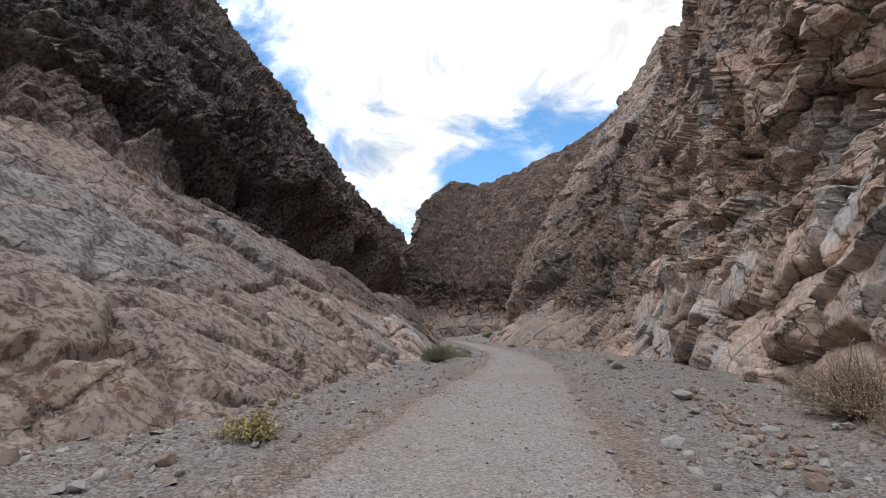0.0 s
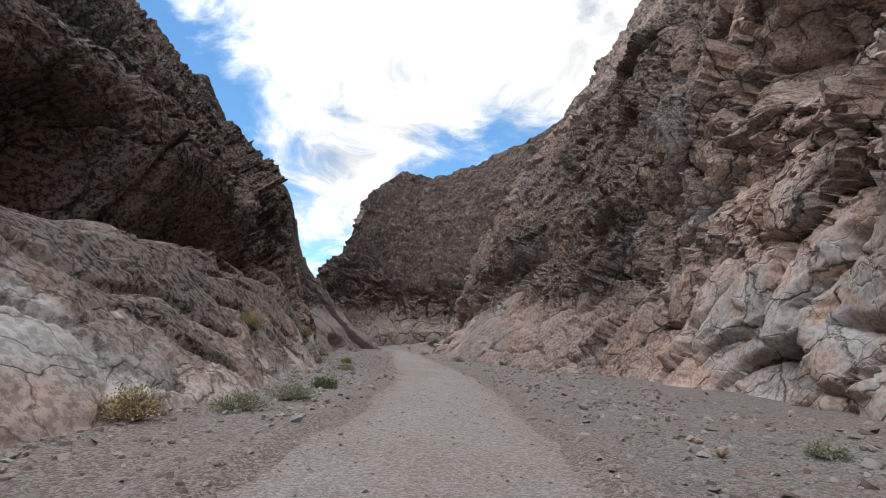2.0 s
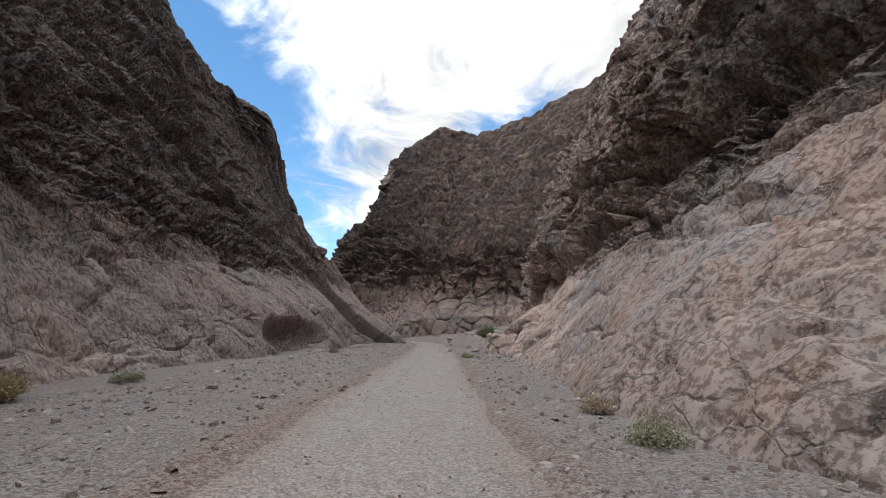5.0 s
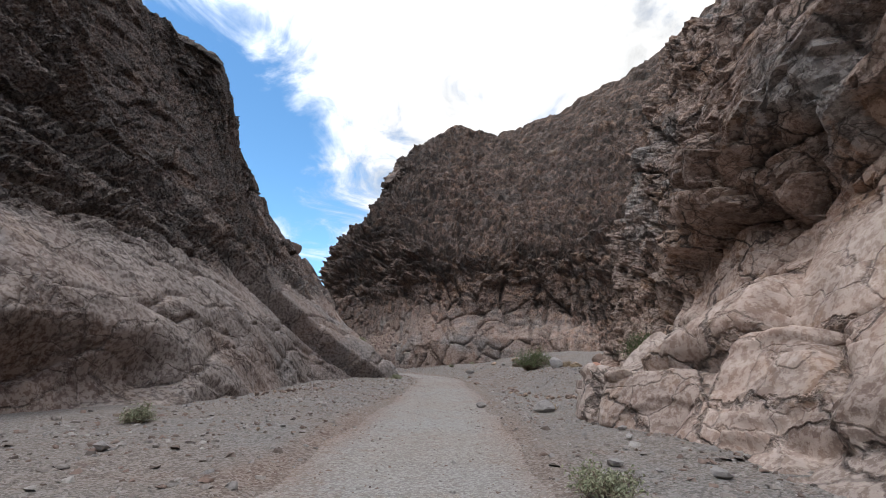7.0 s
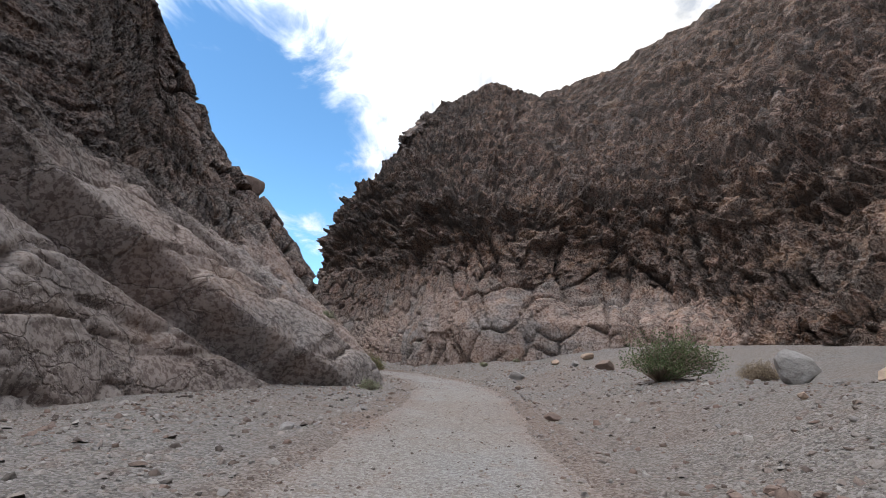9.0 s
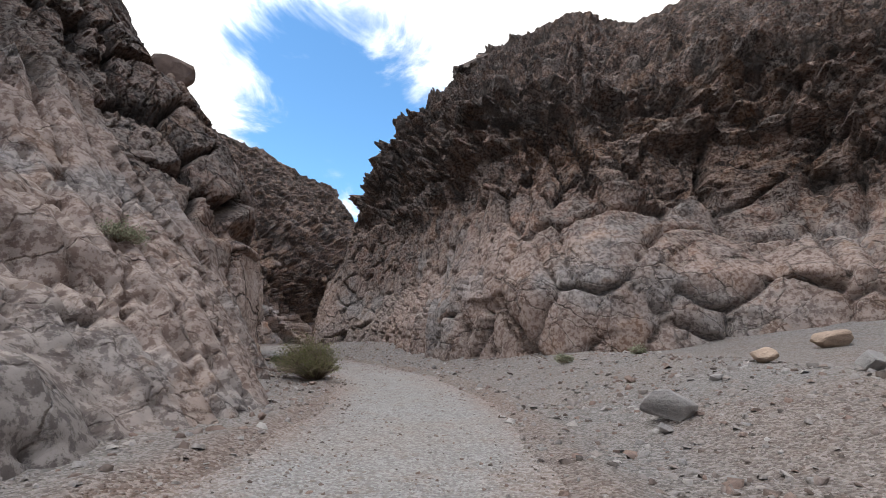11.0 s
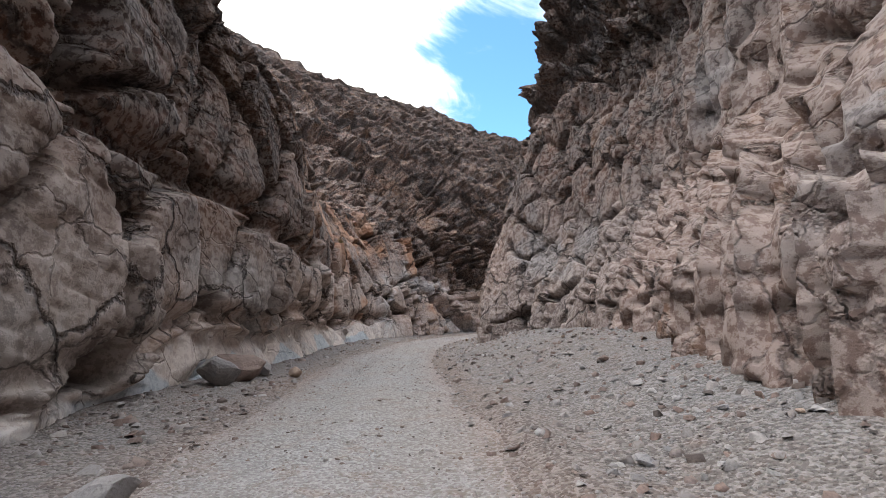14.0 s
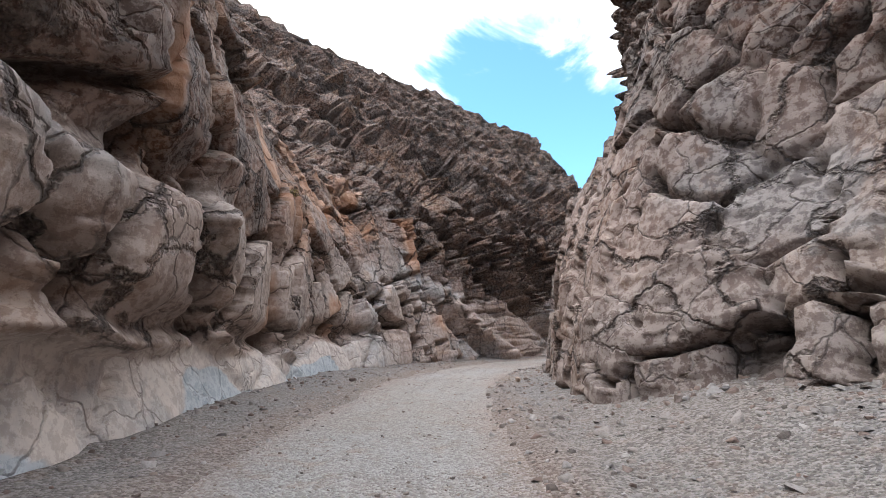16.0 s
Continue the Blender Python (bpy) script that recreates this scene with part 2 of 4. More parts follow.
    t.links.new(warp.outputs[0], v.inputs["Vector"])
    wide_warp = t.nodes.new("ShaderNodeVectorMath")
    wide_warp.operation = "MULTIPLY_ADD"
    wide_warp.inputs[1].default_value = (2.2, 2.2, 2.2)
    wide_noise = node(t, "ShaderNodeTexNoise", Scale=0.45, Detail=6.0, Roughness=0.6)
    t.links.new(pos, wide_noise.inputs["Vector"])
    t.links.new(wide_noise.outputs["Color"], wide_warp.inputs[0])
    t.links.new(pos, wide_warp.inputs[2])
    big_joint = node(t, "ShaderNodeTexVoronoi", Scale=0.36)
    big_joint.feature = "DISTANCE_TO_EDGE"
    t.links.new(wide_warp.outputs[0], big_joint.inputs["Vector"])
    open_joint = t.nodes.new("ShaderNodeMath")
    open_joint.operation = "MULTIPLY"
    t.links.new(ranged(t, big_joint.outputs["Distance"], 0.004, 0.024, 1.0, 0.0), open_joint.inputs[0])
    t.links.new(ranged(t, noise_tex(t, 0.5, 4.0, 0.6, pos), 0.40, 0.52, 0.0, 0.85), open_joint.inputs[1])
    joints = attribute(t, "joints") if layered else ranged(t, wide, 0.3, 0.7, 0.4, 0.6)
    both = t.nodes.new("ShaderNodeMath")
    both.operation = "MULTIPLY"
    t.links.new(open_joint.outputs[0], both.inputs[0])
    t.links.new(joints, both.inputs[1])
    col = mixed(t, both.outputs[0], col, (0.045, 0.034, 0.03))
    hair = t.nodes.new("ShaderNodeMath")
    hair.operation = "MULTIPLY"
    t.links.new(ranged(t, v.outputs["Distance"], 0.0, 0.022, 1.0, 0.0), hair.inputs[0])
    t.links.new(ranged(t, noise_tex(t, 0.35, 3.0, 0.5, pos), 0.42, 0.54, 0.0, 0.75), hair.inputs[1])
    thin = t.nodes.new("ShaderNodeMath")
    thin.operation = "MULTIPLY"
    t.links.new(hair.outputs[0], thin.inputs[0])
    t.links.new(joints, thin.inputs[1])
    col = mixed(t, thin.outputs[0], col, (0.06, 0.046, 0.04))
    # short fractures across the rougher rock, flattened along the beds
    shift = t.nodes.new("ShaderNodeVectorMath")
    shift.operation = "ADD"
    t.links.new(position(t, (DIP, 0, 0), (1.5, 1.5, 3.2)), shift.inputs[0])
    sn = node(t, "ShaderNodeTexNoise", Scale=2.0, Detail=5.0)
    t.links.new(pos, sn.inputs["Vector"])
    t.links.new(sn.outputs["Color"], shift.inputs[1])
    chip = node(t, "ShaderNodeTexVoronoi", Scale=1.0)
    chip.feature = "DISTANCE_TO_EDGE"
    t.links.new(shift.outputs[0], chip.inputs["Vector"])
    gap = t.nodes.new("ShaderNodeMath")
    gap.operation = "MULTIPLY"
    t.links.new(ranged(t, chip.outputs["Distance"], 0.0, 0.05, 1.0, 0.0), gap.inputs[0])
    t.links.new(ranged(t, mid, 0.44, 0.56, 0.0, 0.8), gap.inputs[1])
    rough_gap = t.nodes.new("ShaderNodeMath")
    rough_gap.operation = "MULTIPLY"
    t.links.new(gap.outputs[0], rough_gap.inputs[0])
    t.links.new(attribute(t, "wear") if layered else joints, rough_gap.inputs[1])
    col = mixed(t, rough_gap.outputs[0], col, (0.035, 0.026, 0.023))
    if layered:
        # dark joints, plus shadow lines painted under the high shelves
        col = mixed(t, ranged(t, attribute(t, "crack_and_shade"), 0.1, 1.0, 0.0, 0.7), col, (0.06, 0.048, 0.042))
    t.links.new(col, bsdf.inputs["Base Color"])
    worn = attribute(t, "wear") if layered else ranged(t, wide, 0.3, 0.7, 0.3, 0.7)
    relief(t, bsdf, [(noise_tex(t, 2.2, 9.0, 0.66, pos), 0.45, ranged(t, worn, 0.0, 1.0, 0.07, 0.85)), (ranged(t, v.outputs["Distance"], 0.0, 0.03), 0.07, 0.6), (ranged(t, big_joint.outputs["Distance"], 0.0, 0.03), 0.16, joints), (ranged(t, chip.outputs["Distance"], 0.0, 0.08), 0.09, ranged(t, worn, 0.1, 1.0, 0.0, 0.7)), (fine, 0.11, ranged(t, worn, 0.0, 1.0, 0.12, 0.95)), (speck, 0.012, 0.8)])
    return m


def gravel_material(name, pale, rust, grey, stones):
    m, t, bsdf = material(name, 0.95)
    pos = position(t)
    wide, mid, fine = noise_tex(t, 0.25, 5.0, 0.6, pos), noise_tex(t, 2.4, 6.0, 0.65, pos), noise_tex(t, 30.0, 5.0, 0.7, pos)
    v = node(t, "ShaderNodeTexVoronoi", Scale=stones)
    t.links.new(pos, v.inputs["Vector"])
    col = mixed(t, ranged(t, wide, 0.4, 0.62), pale, grey)
    col = mixed(t, ranged(t, mid, 0.5, 0.72, 0.0, 0.7), col, rust)
    col = mixed(t, attribute(t, "rust"), col, rust)
    hue = t.nodes.new("ShaderNodeSeparateColor")
    t.links.new(v.outputs["Color"], hue.inputs[0])
    col = mixed(t, ranged(t, hue.outputs[0], 0.2, 0.9, 0.0, 0.75), mixed(t, 1.0, col, (0.7, 0.68, 0.66), "MULTIPLY"), mixed(t, 0.35, col, (0.52, 0.48, 0.45)))
    col = mixed(t, ranged(t, fine, 0.3, 0.7, 0.0, 0.4), col, (0.2, 0.165, 0.14))
    t.links.new(col, bsdf.inputs["Base Color"])
    relief(t, bsdf, [(mid, 0.06, 0.5), (ranged(t, v.outputs["Distance"], 0.0, 0.6, 1.0, 0.0), 0.03, 0.8), (fine, 0.012, 0.8)])
    return m


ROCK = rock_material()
GRAVEL = gravel_material("wash_gravel", (0.165, 0.142, 0.129), (0.165, 0.106, 0.081), (0.155, 0.146, 0.142), 27.0)
ROADBED = gravel_material("packed_gravel", (0.30, 0.272, 0.252), (0.25, 0.175, 0.14), (0.30, 0.29, 0.283), 30.0)

# ---- terrain tools ----


def from_grid(name, points, mat, parent=None, **layers):
    """A mesh over a grid of points (rows, columns, 3), with float layers per vertex."""
    rows, cols = points.shape[:2]
    a = (np.arange(rows - 1)[:, None] * cols + np.arange(cols - 1)[None, :]).ravel()
    quads = np.stack([a, a + cols, a + cols + 1, a + 1], 1).astype(np.int32)
    me = bpy.data.meshes.new(name)
    me.vertices.add(rows * cols)
    me.vertices.foreach_set("co", points.reshape(-1).astype(np.float32))
    me.loops.add(quads.size)
    me.loops.foreach_set("vertex_index", quads.ravel())
    me.polygons.add(len(quads))
    me.polygons.foreach_set("loop_start", np.arange(0, quads.size, 4, dtype=np.int32))
    me.update(calc_edges=True)
    grit = layers.pop("grit", None)
    me.polygons.foreach_set("use_smooth", np.ones(len(quads), bool) if grit is None else grit.ravel()[a] < 0.6)
    for key, values in layers.items():
        me.attributes.new(key, "FLOAT", "POINT").data.foreach_set("value", np.ascontiguousarray(values.ravel(), np.float32))
    me.materials.append(mat)
    ob = new(name, me)
    ob.parent = parent
    return ob


def spline(values, at):
    """Catmull-Rom through rows of values at the fractional indices given."""
    v = np.asarray(values, float)
    i = np.clip(np.floor(at).astype(int), 0, len(v) - 2)
    f = (at - i)[:, None]
    p0, p1, p2, p3 = v[np.maximum(i - 1, 0)], v[i], v[i + 1], v[np.minimum(i + 2, len(v) - 1)]
    m1, m2 = (p2 - p0) * 0.5, (p3 - p1) * 0.5
    return (2 * f ** 3 - 3 * f ** 2 + 1) * p1 + (f ** 3 - 2 * f ** 2 + f) * m1 + (-2 * f ** 3 + 3 * f ** 2) * p2 + (f ** 3 - f ** 2) * m2


def normals_of(g):
    du, dv = np.gradient(g, axis=0), np.gradient(g, axis=1)
    n = np.cross(du, dv)
    return n / np.maximum(np.linalg.norm(n, axis=2, keepdims=True), 1e-9)


class Wall:
    """A rock wall: a foot line in plan, and at each station a section of setback and height."""

    def __init__(self, side):
        self.side, self.stations = side, []

    def at(self, x, y, heading, *section):
        self.stations.append((x, y, heading, section))

    def build(self, pitch, rows, character, stretches):
        st = self.stations
        plan = np.array([(x, y, math.sin(radians(h)), math.cos(radians(h))) for x, y, h, _ in st])
        sect = np.array([np.array([*s[3], (s[3][-1][0] + 30, s[3][-1][1] - 7)]).ravel() for s in st])
        gaps = np.hypot(*np.diff(plan[:, :2], axis=0).T)
        fine = [pitch if 4 < 0.5 * (a[1] + b[1]) < 182 else 0.6 for a, b in zip(st, st[1:])]
        at = np.concatenate([k + np.linspace(0, 1, max(2, int(g / f)), endpoint=False) for k, (g, f) in enumerate(zip(gaps, fine))] + [[len(st) - 1.0]])
        plan, sect = spline(plan, at), spline(sect, at).reshape(len(at), -1, 2)
        # rows: vertex spacing of each stretch of the section
        lines = []
        for k, gap in enumerate(rows):
            a, b = sect[:, k], sect[:, k + 1]
            n = max(2, int(np.hypot(*(b - a).T).max() / gap))
            lines.append(a[:, None] + (b - a)[:, None] * np.linspace(0, 1, n, endpoint=False)[None, :, None])
        lines.append(sect[:, len(rows)][:, None])
        prof = np.concatenate(lines, 1)
        for _ in range(6):
            prof[:, 1:-1] = 0.25 * prof[:, :-2] + 0.5 * prof[:, 1:-1] + 0.25 * prof[:, 2:]
        g = np.empty((len(at), prof.shape[1], 3))
        g[..., 0] = plan[:, None, 0] + prof[..., 0] * plan[:, None, 2]
        g[..., 1] = plan[:, None, 1] + prof[..., 0] * plan[:, None, 3]
        g[..., 2] = prof[..., 1] + ground_z(g[:, 0, 1])[:, None]
        n = normals_of(g) * self.side
        d, layers = character(g.reshape(-1, 3), prof.reshape(-1, 2), np.repeat(plan[:, 0], prof.shape[1]), np.repeat(plan[:, 1], prof.shape[1]))
        # the crest is worn rounder than the faces
        calm = np.interp(np.arange(prof.shape[1]), [sum(len(q[0]) for q in lines[:4]), sum(len(q[0]) for q in lines[:5])], [1.0, 0.7])
        g = g + n * (d.reshape(g.shape[:2]) * calm[None])[..., None]
        if self.side < 0:
            g = g[::-1]
            layers = {k: v.reshape(g.shape[:2])[::-1] for k, v in layers.items()}
        else:
            layers = {k: v.reshape(g.shape[:2]) for k, v in layers.items()}
        foot = plan[::self.side, 1]
        last = -999.0
        for name, upto, label in stretches:
            inside = np.flatnonzero((foot >= last) & (foot < upto))
            low, high = inside.min(), inside.max()
            cut = slice(max(low - 1, 0) if self.side > 0 else low, high + 1 if self.side > 0 else min(high + 2, len(foot)))
            ob = from_grid(name, g[cut], ROCK, **{k: v[cut] for k, v in layers.items()})
            tagged(ob, label, "rock wall", kind="structure")
            last = upto


def ground_z(y):
    return np.interp(y, [6, 40, 100, 125], [0.14, 0.0, -0.2, -0.3])


def rock_shape(p, prof, x0, y0, seed, block, facet, boulder, ledges, smooth_top, pale_top, crease, hang, cut, solid, shade, hollows=(), ribs=()):
    """Displacement of rock and its layers: jointed blocks with flat faces, rounded boulders, bedding ledges and hollows.
    The numbers may be one for each vertex; below smooth_top the rock is water-worn; above the crease it hangs over."""
    q = p.astype(np.float32)
    z = prof[:, 1].astype(np.float32)
    warp = np.stack([fbm(q / 4.0, 4, seed + 40 + k) for k in range(3)], 1)
    big = fbm(q / 10.0, 4, seed)
    turn = np.array([[1, 0, 0], [0, math.cos(DIP), -math.sin(DIP)], [0, math.sin(DIP), math.cos(DIP)]], np.float32)
    b = q @ turn.T + warp * (1.3 - 0.75 * solid)[:, None]
    size = block.astype(np.float32)
    block = size[:, 0] / 1.1
    _, _, _, giant = cells(b / (size * 2.7), seed + 3)
    d1, d2, own, plane = cells(b / size, seed + 7)
    joint = 1 - step(d2 - d1, 0.0, 0.07 + 0.06 * own)
    joint *= step(fbm(q / 2.5, 2, seed + 61) + 0.35 * (cut - 0.9), -0.35, 0.15) * cut
    e1, e2, own2, plane2 = cells((b + 1.5 * warp) / (size * 0.36), seed + 11)
    joint2 = (1 - step(e2 - e1, 0.0, 0.12)) * step(fbm(q / 3.0, 2, seed + 63) + 0.2 * (cut - 0.9), -0.2, 0.3)
    _, _, own3, plane3 = cells((b + warp) / (size * 0.13), seed + 15)
    bedz = b[:, 2] - 0.6 * warp[:, 2]
    lay = fbm(np.stack([bedz * 0.6, q[:, 1] * 0.04, q[:, 0] * 0.04], 1), 4, seed + 23, 0.6)
    lay = lay + 0.35 * np.sign(lay) * step(np.abs(lay), 0.0, 0.12)
    grain = fbm(q * 1.5, 4, seed + 31, 0.55, True)
    rough = 0.16 + 0.84 * step(z + 1.2 * warp[:, 1], smooth_top - 1.0, smooth_top + 1.6)
    d = 0.8 * big * (0.3 + 0.7 * rough) * (0.35 + 0.65 * step(z, 1, 8))
    firm = np.maximum(rough, solid)
    d += facet * block * (1.3 * giant * np.maximum(0.12 + 0.88 * rough, 0.6 * solid) + np.maximum(rough, solid) * plane + rough * (1 - 0.6 * solid) * (0.38 * plane2 + 0.18 * plane3) + (0.05 * rough + 0.16 * solid) * plane2)
    d += boulder * block * (0.6 * np.sqrt(np.clip(d2 - d1, 0, 0.8)) + 0.5 * (own - 0.5) - 0.3)
    d -= (0.26 * joint * (0.3 + 0.7 * firm) + 0.09 * joint2 * (0.08 + 0.92 * rough)) * np.minimum(block, 2.2)
    d += ledges * lay * rough + 0.12 * grain * (0.06 + 0.94 * rough) * (1 - 0.6 * solid)
    h = z - crease + 1.2 * warp[:, 1] + 1.5 * plane
    d += hang * (np.exp(-((h - 3.2) / 2.0) ** 2) - 1.1 * np.exp(-((h - 0.3) / 0.9) ** 2))
    for low, high, y_from, y_to, out in ribs:
        band = step(bedz, low - 0.15, low + 0.35) * (1 - step(bedz, high - 0.5, high + 0.9)) - 0.8 * np.exp(-((bedz - low + 0.35) / 0.4) ** 2)
        d += out * band * step(y0, y_from, y_from + 4) * (1 - step(y0, y_to, y_to + 4))
    pit = step(own2, 0.70, 0.72) * (1 - step(e1, 0.12, 0.34)) * (1 - step(y0, 26, 40)) * step(fbm(q / 3.0, 2, seed + 71), 0.0, 0.3)
    d -= 0.28 * pit
    for hx, hy, hz, wide, tall, deep in hollows:
        r = np.sqrt(((q[:, 1] - hy) / wide) ** 2 + ((q[:, 2] - hz) / tall) ** 2 + ((q[:, 0] - hx) / (wide + 4)) ** 2) + 0.3 * warp[:, 0]
        d -= deep * (1 - step(r, 0.45, 1.1))
    d *= step(z, -0.8, 0.5) * 0.7 + 0.3
    line = pale_top + (2.6 * fbm(q / 8.0, 4, seed + 51) + 1.0 * warp[:, 0] + 2.2 * plane) * (1 - 0.5 * solid)
    varnish = np.clip(step(z, line - 0.8, line + 1.6) * (0.8 + 0.3 * own) + 0.22 * (own2 - 0.5) + 0.12 * (own3 - 0.5), 0, 1)
    crack_and_shade = np.clip(np.minimum(joint, 1.2) * 0.8 * (0.4 + 0.6 * firm) + 0.6 * joint2 * (0.2 + 0.8 * rough), 0, 1)
    return d, dict(varnish=varnish, crack_and_shade=crack_and_shade, tone=own2 * 0.6 + own * 0.4 + shade * varnish, grit=rough, wear=rough * (1 - 0.5 * solid), polish=np.zeros_like(z), grey=np.zeros_like(z), joints=0.4 + 0.6 * firm)

# ---- rock walls ----
PITCH, ROWS_UP = 0.19, (0.1, 0.13, 0.18, 0.26, 0.42, 2.0)
CAVES = ((20.5, 45, 14, 4.6, 3.6, 4.2),)
west = Wall(1)
west.at(-4, -30, -90, (0, -1), (4.1, 3), (10.6, 8), (12.1, 13.6), (30.4, 38.9), (64.5, 50.8))
west.at(-3, -5, -90, (0, -1), (4.1, 3), (11.7, 8.6), (16, 13.5), (31.1, 39.7), (64.3, 50.7))
west.at(0, 12, -90, (0, -1), (5.1, 3.1), (12.9, 9.3), (16.4, 13.3), (34.6, 41.2), (66.8, 50.4))
west.at(1.5, 24, -90, (0, -1), (5.2, 3.1), (11, 8.9), (13.2, 12.4), (36.6, 42.4), (68.8, 50.1))
west.at(2.5, 38, -90, (0, -1), (4, 2.9), (8.6, 8.1), (10.2, 11.8), (38.6, 45.4), (71.3, 50.1))
west.at(2.3, 48, -90, (0, -1), (3, 2.6), (6.5, 7.3), (9.4, 12), (42, 49.6), (73.5, 50.5))
west.at(1.2, 56.6, -90, (0, -1), (2, 2.1), (4.6, 6.5), (8.6, 13), (40, 53.9), (75.8, 51.2))
west.at(-1.8, 69, -90, (0, -1), (1.1, 3.3), (5.2, 12.8), (6.9, 14.3), (31.9, 47), (78.7, 52.7))
west.at(-4.6, 80, -90, (0, -1), (1.8, 1.1), (6.9, 11), (8.3, 12.6), (26.8, 38.4), (81, 54.5))
west.at(-4.4, 96, -90, (0, -1), (2.3, 3.0), (7.6, 9.5), (11.4, 12.3), (26.9, 32.6), (86.3, 57.1))
west.at(-4.6, 110, -90, (0, -1), (2.5, 3.7), (8.3, 8.9), (12.9, 12.5), (29.6, 45.5), (86.6, 58.8))
west.at(-6.4, 122, -90, (0, -1), (2.3, 3.3), (8.3, 9.7), (14.2, 11.2), (32, 51.3), (81.5, 58.9))
west.at(-2.4, 131, -88, (0, -1), (3.4, 1.9), (8.3, 5), (14.2, 9.5), (32.5, 41), (70.1, 54.8))
west.at(-3.5, 137, -95, (0, -1), (2.8, 2.2), (6, 5), (17.2, 17), (21.5, 34), (61.3, 53.1))
west.at(-8.5, 141.9, -110, (0, -1), (1.8, 3), (4, 6), (8, 9.5), (21, 30), (51, 48))
west.at(-12.7, 145.9, -118, (0, -1), (0.3, 3), (0.9, 8), (5.6, 13), (14.9, 28.2), (48.4, 49))
west.at(-15, 148.3, -128, (0, -1), (0.2, 3), (0.5, 7.4), (4.6, 13), (14.2, 27), (48, 48.8))
west.at(-19, 152.2, -130, (0, -1), (0.4, 1.2), (0.5, 6.5), (1.5, 11.5), (11, 24), (47.3, 48))
west.at(-25.2, 159.2, -130, (0, -1), (0.9, 1.1), (0.6, 5.2), (1.4, 11.2), (12.6, 20.4), (49.6, 47.5))
west.at(-30, 164, -125, (0, -1), (0.9, 1.1), (1.3, 6.5), (2.6, 10.8), (15.2, 19), (50.2, 47.8))
west.at(-34, 168.8, -118, (0, -1), (0.8, 1.2), (1.5, 5.6), (3.2, 9.6), (17.2, 17.7), (51.2, 48.2))
west.at(-37.4, 176.5, -105, (0, -1), (0.9, 2.6), (2.1, 6.4), (3.9, 9.9), (15.2, 16.5), (46, 49.6))
west.at(-39, 191, -90, (0, -1), (1.3, 2.9), (2.7, 6.9), (3.9, 9.9), (13, 18.4), (38.4, 43.9))
west.at(-38, 230, -80, (0, -1), (1.3, 2.9), (2.8, 6.7), (3.9, 9.8), (12.2, 18.2), (29.3, 39.1))

east = Wall(-1)
east.at(12, -30, 90, (0, -1), (1, 4), (2, 9.1), (3.5, 16.8), (6.9, 32.3), (43.1, 49.4))
east.at(11.8, -5, 90, (0, -1), (1, 4), (2, 9.1), (3.5, 16.7), (6.4, 32.7), (43, 49.5))
east.at(11.8, 12, 90, (0, -1), (1, 4), (2, 9.1), (3.2, 16.6), (6.2, 33.1), (43.2, 49.7))
east.at(13.4, 24, 90, (0, -1), (1.2, 3.2), (2.6, 7.4), (3.4, 14.8), (5.8, 33.3), (43.1, 50.2))
east.at(15.6, 36, 90, (0, -1), (0.9, 3.2), (2.3, 8.3), (3.9, 15.3), (6.3, 33.3), (41.4, 51.4))
east.at(16.3, 48, 90, (0, -1), (1.6, 3), (2.6, 8.3), (4.2, 14), (8, 32.8), (41, 52.4))
east.at(14.6, 54.5, 90, (0, -1), (2.4, 1.7), (3.4, 5), (4.5, 11.8), (10, 32), (42.2, 53))
east.at(12, 60, 90, (0, -1), (3.2, 2), (5.2, 4.8), (7.2, 12.2), (13.3, 31), (43.8, 53.3))
east.at(10.4, 67.5, 90, (0, -1), (2.7, 2.4), (6, 4.8), (8.6, 11), (15.4, 30), (43.3, 54))
east.at(8.6, 74, 90, (0, -1), (2.2, 1.8), (7.4, 6.6), (10.4, 13), (17, 29.6), (44.4, 54.5))
east.at(8.7, 82, 90, (0, -1), (2.6, 2.5), (5.9, 6.9), (7.2, 13.2), (15.7, 28.8), (43, 56))
east.at(8.3, 90, 90, (0, -1), (2.9, 2.6), (5, 6.2), (6.2, 13), (14.6, 28), (41, 57.6))
east.at(7.7, 98, 90, (0, -1), (2.6, 2), (4.8, 4.8), (5.6, 11.8), (12.6, 27), (40.3, 58.9))
east.at(7.2, 103, 90, (0, -1), (0.5, 1.2), (4.3, 3), (5.2, 10.5), (12.2, 26.5), (39.6, 62))
east.at(9.2, 108, 90, (0, -1), (2.4, 1.9), (3.4, 4.6), (4.7, 11.2), (11.6, 26.5), (39, 66))
east.at(10.6, 114.4, 84, (0, -1), (0.7, 3.6), (1.3, 7.1), (2.7, 13), (9.5, 26.9), (38.6, 70.6))
east.at(15, 119.4, 78, (0, -1), (0.9, 3.7), (1.8, 7.1), (3.5, 13.1), (8.8, 28), (39, 80))
east.at(18, 132, 70, (0, -1), (1.6, 3.9), (4.9, 6.1), (11.3, 15.7), (29.4, 40), (52.5, 97.3))
east.at(14, 144, 50, (0, -1), (1.6, 4.2), (5.1, 5.8), (10.4, 15.2), (34.6, 39.5), (80.7, 103.5))
east.at(7, 148.2, 25, (0, -1), (1.3, 4.5), (5.8, 7), (9.2, 16.4), (37, 35.5), (90.8, 88.2))
east.at(1.4, 147.3, 6, (0, -1), (0.9, 3.9), (3.8, 7.6), (9.8, 16.3), (39.8, 35.8), (90.1, 73.9))
east.at(-3.2, 149.3, 0, (0, -1), (0.8, 3.6), (3, 7.4), (8, 17), (35.2, 34.9), (80, 72.1))
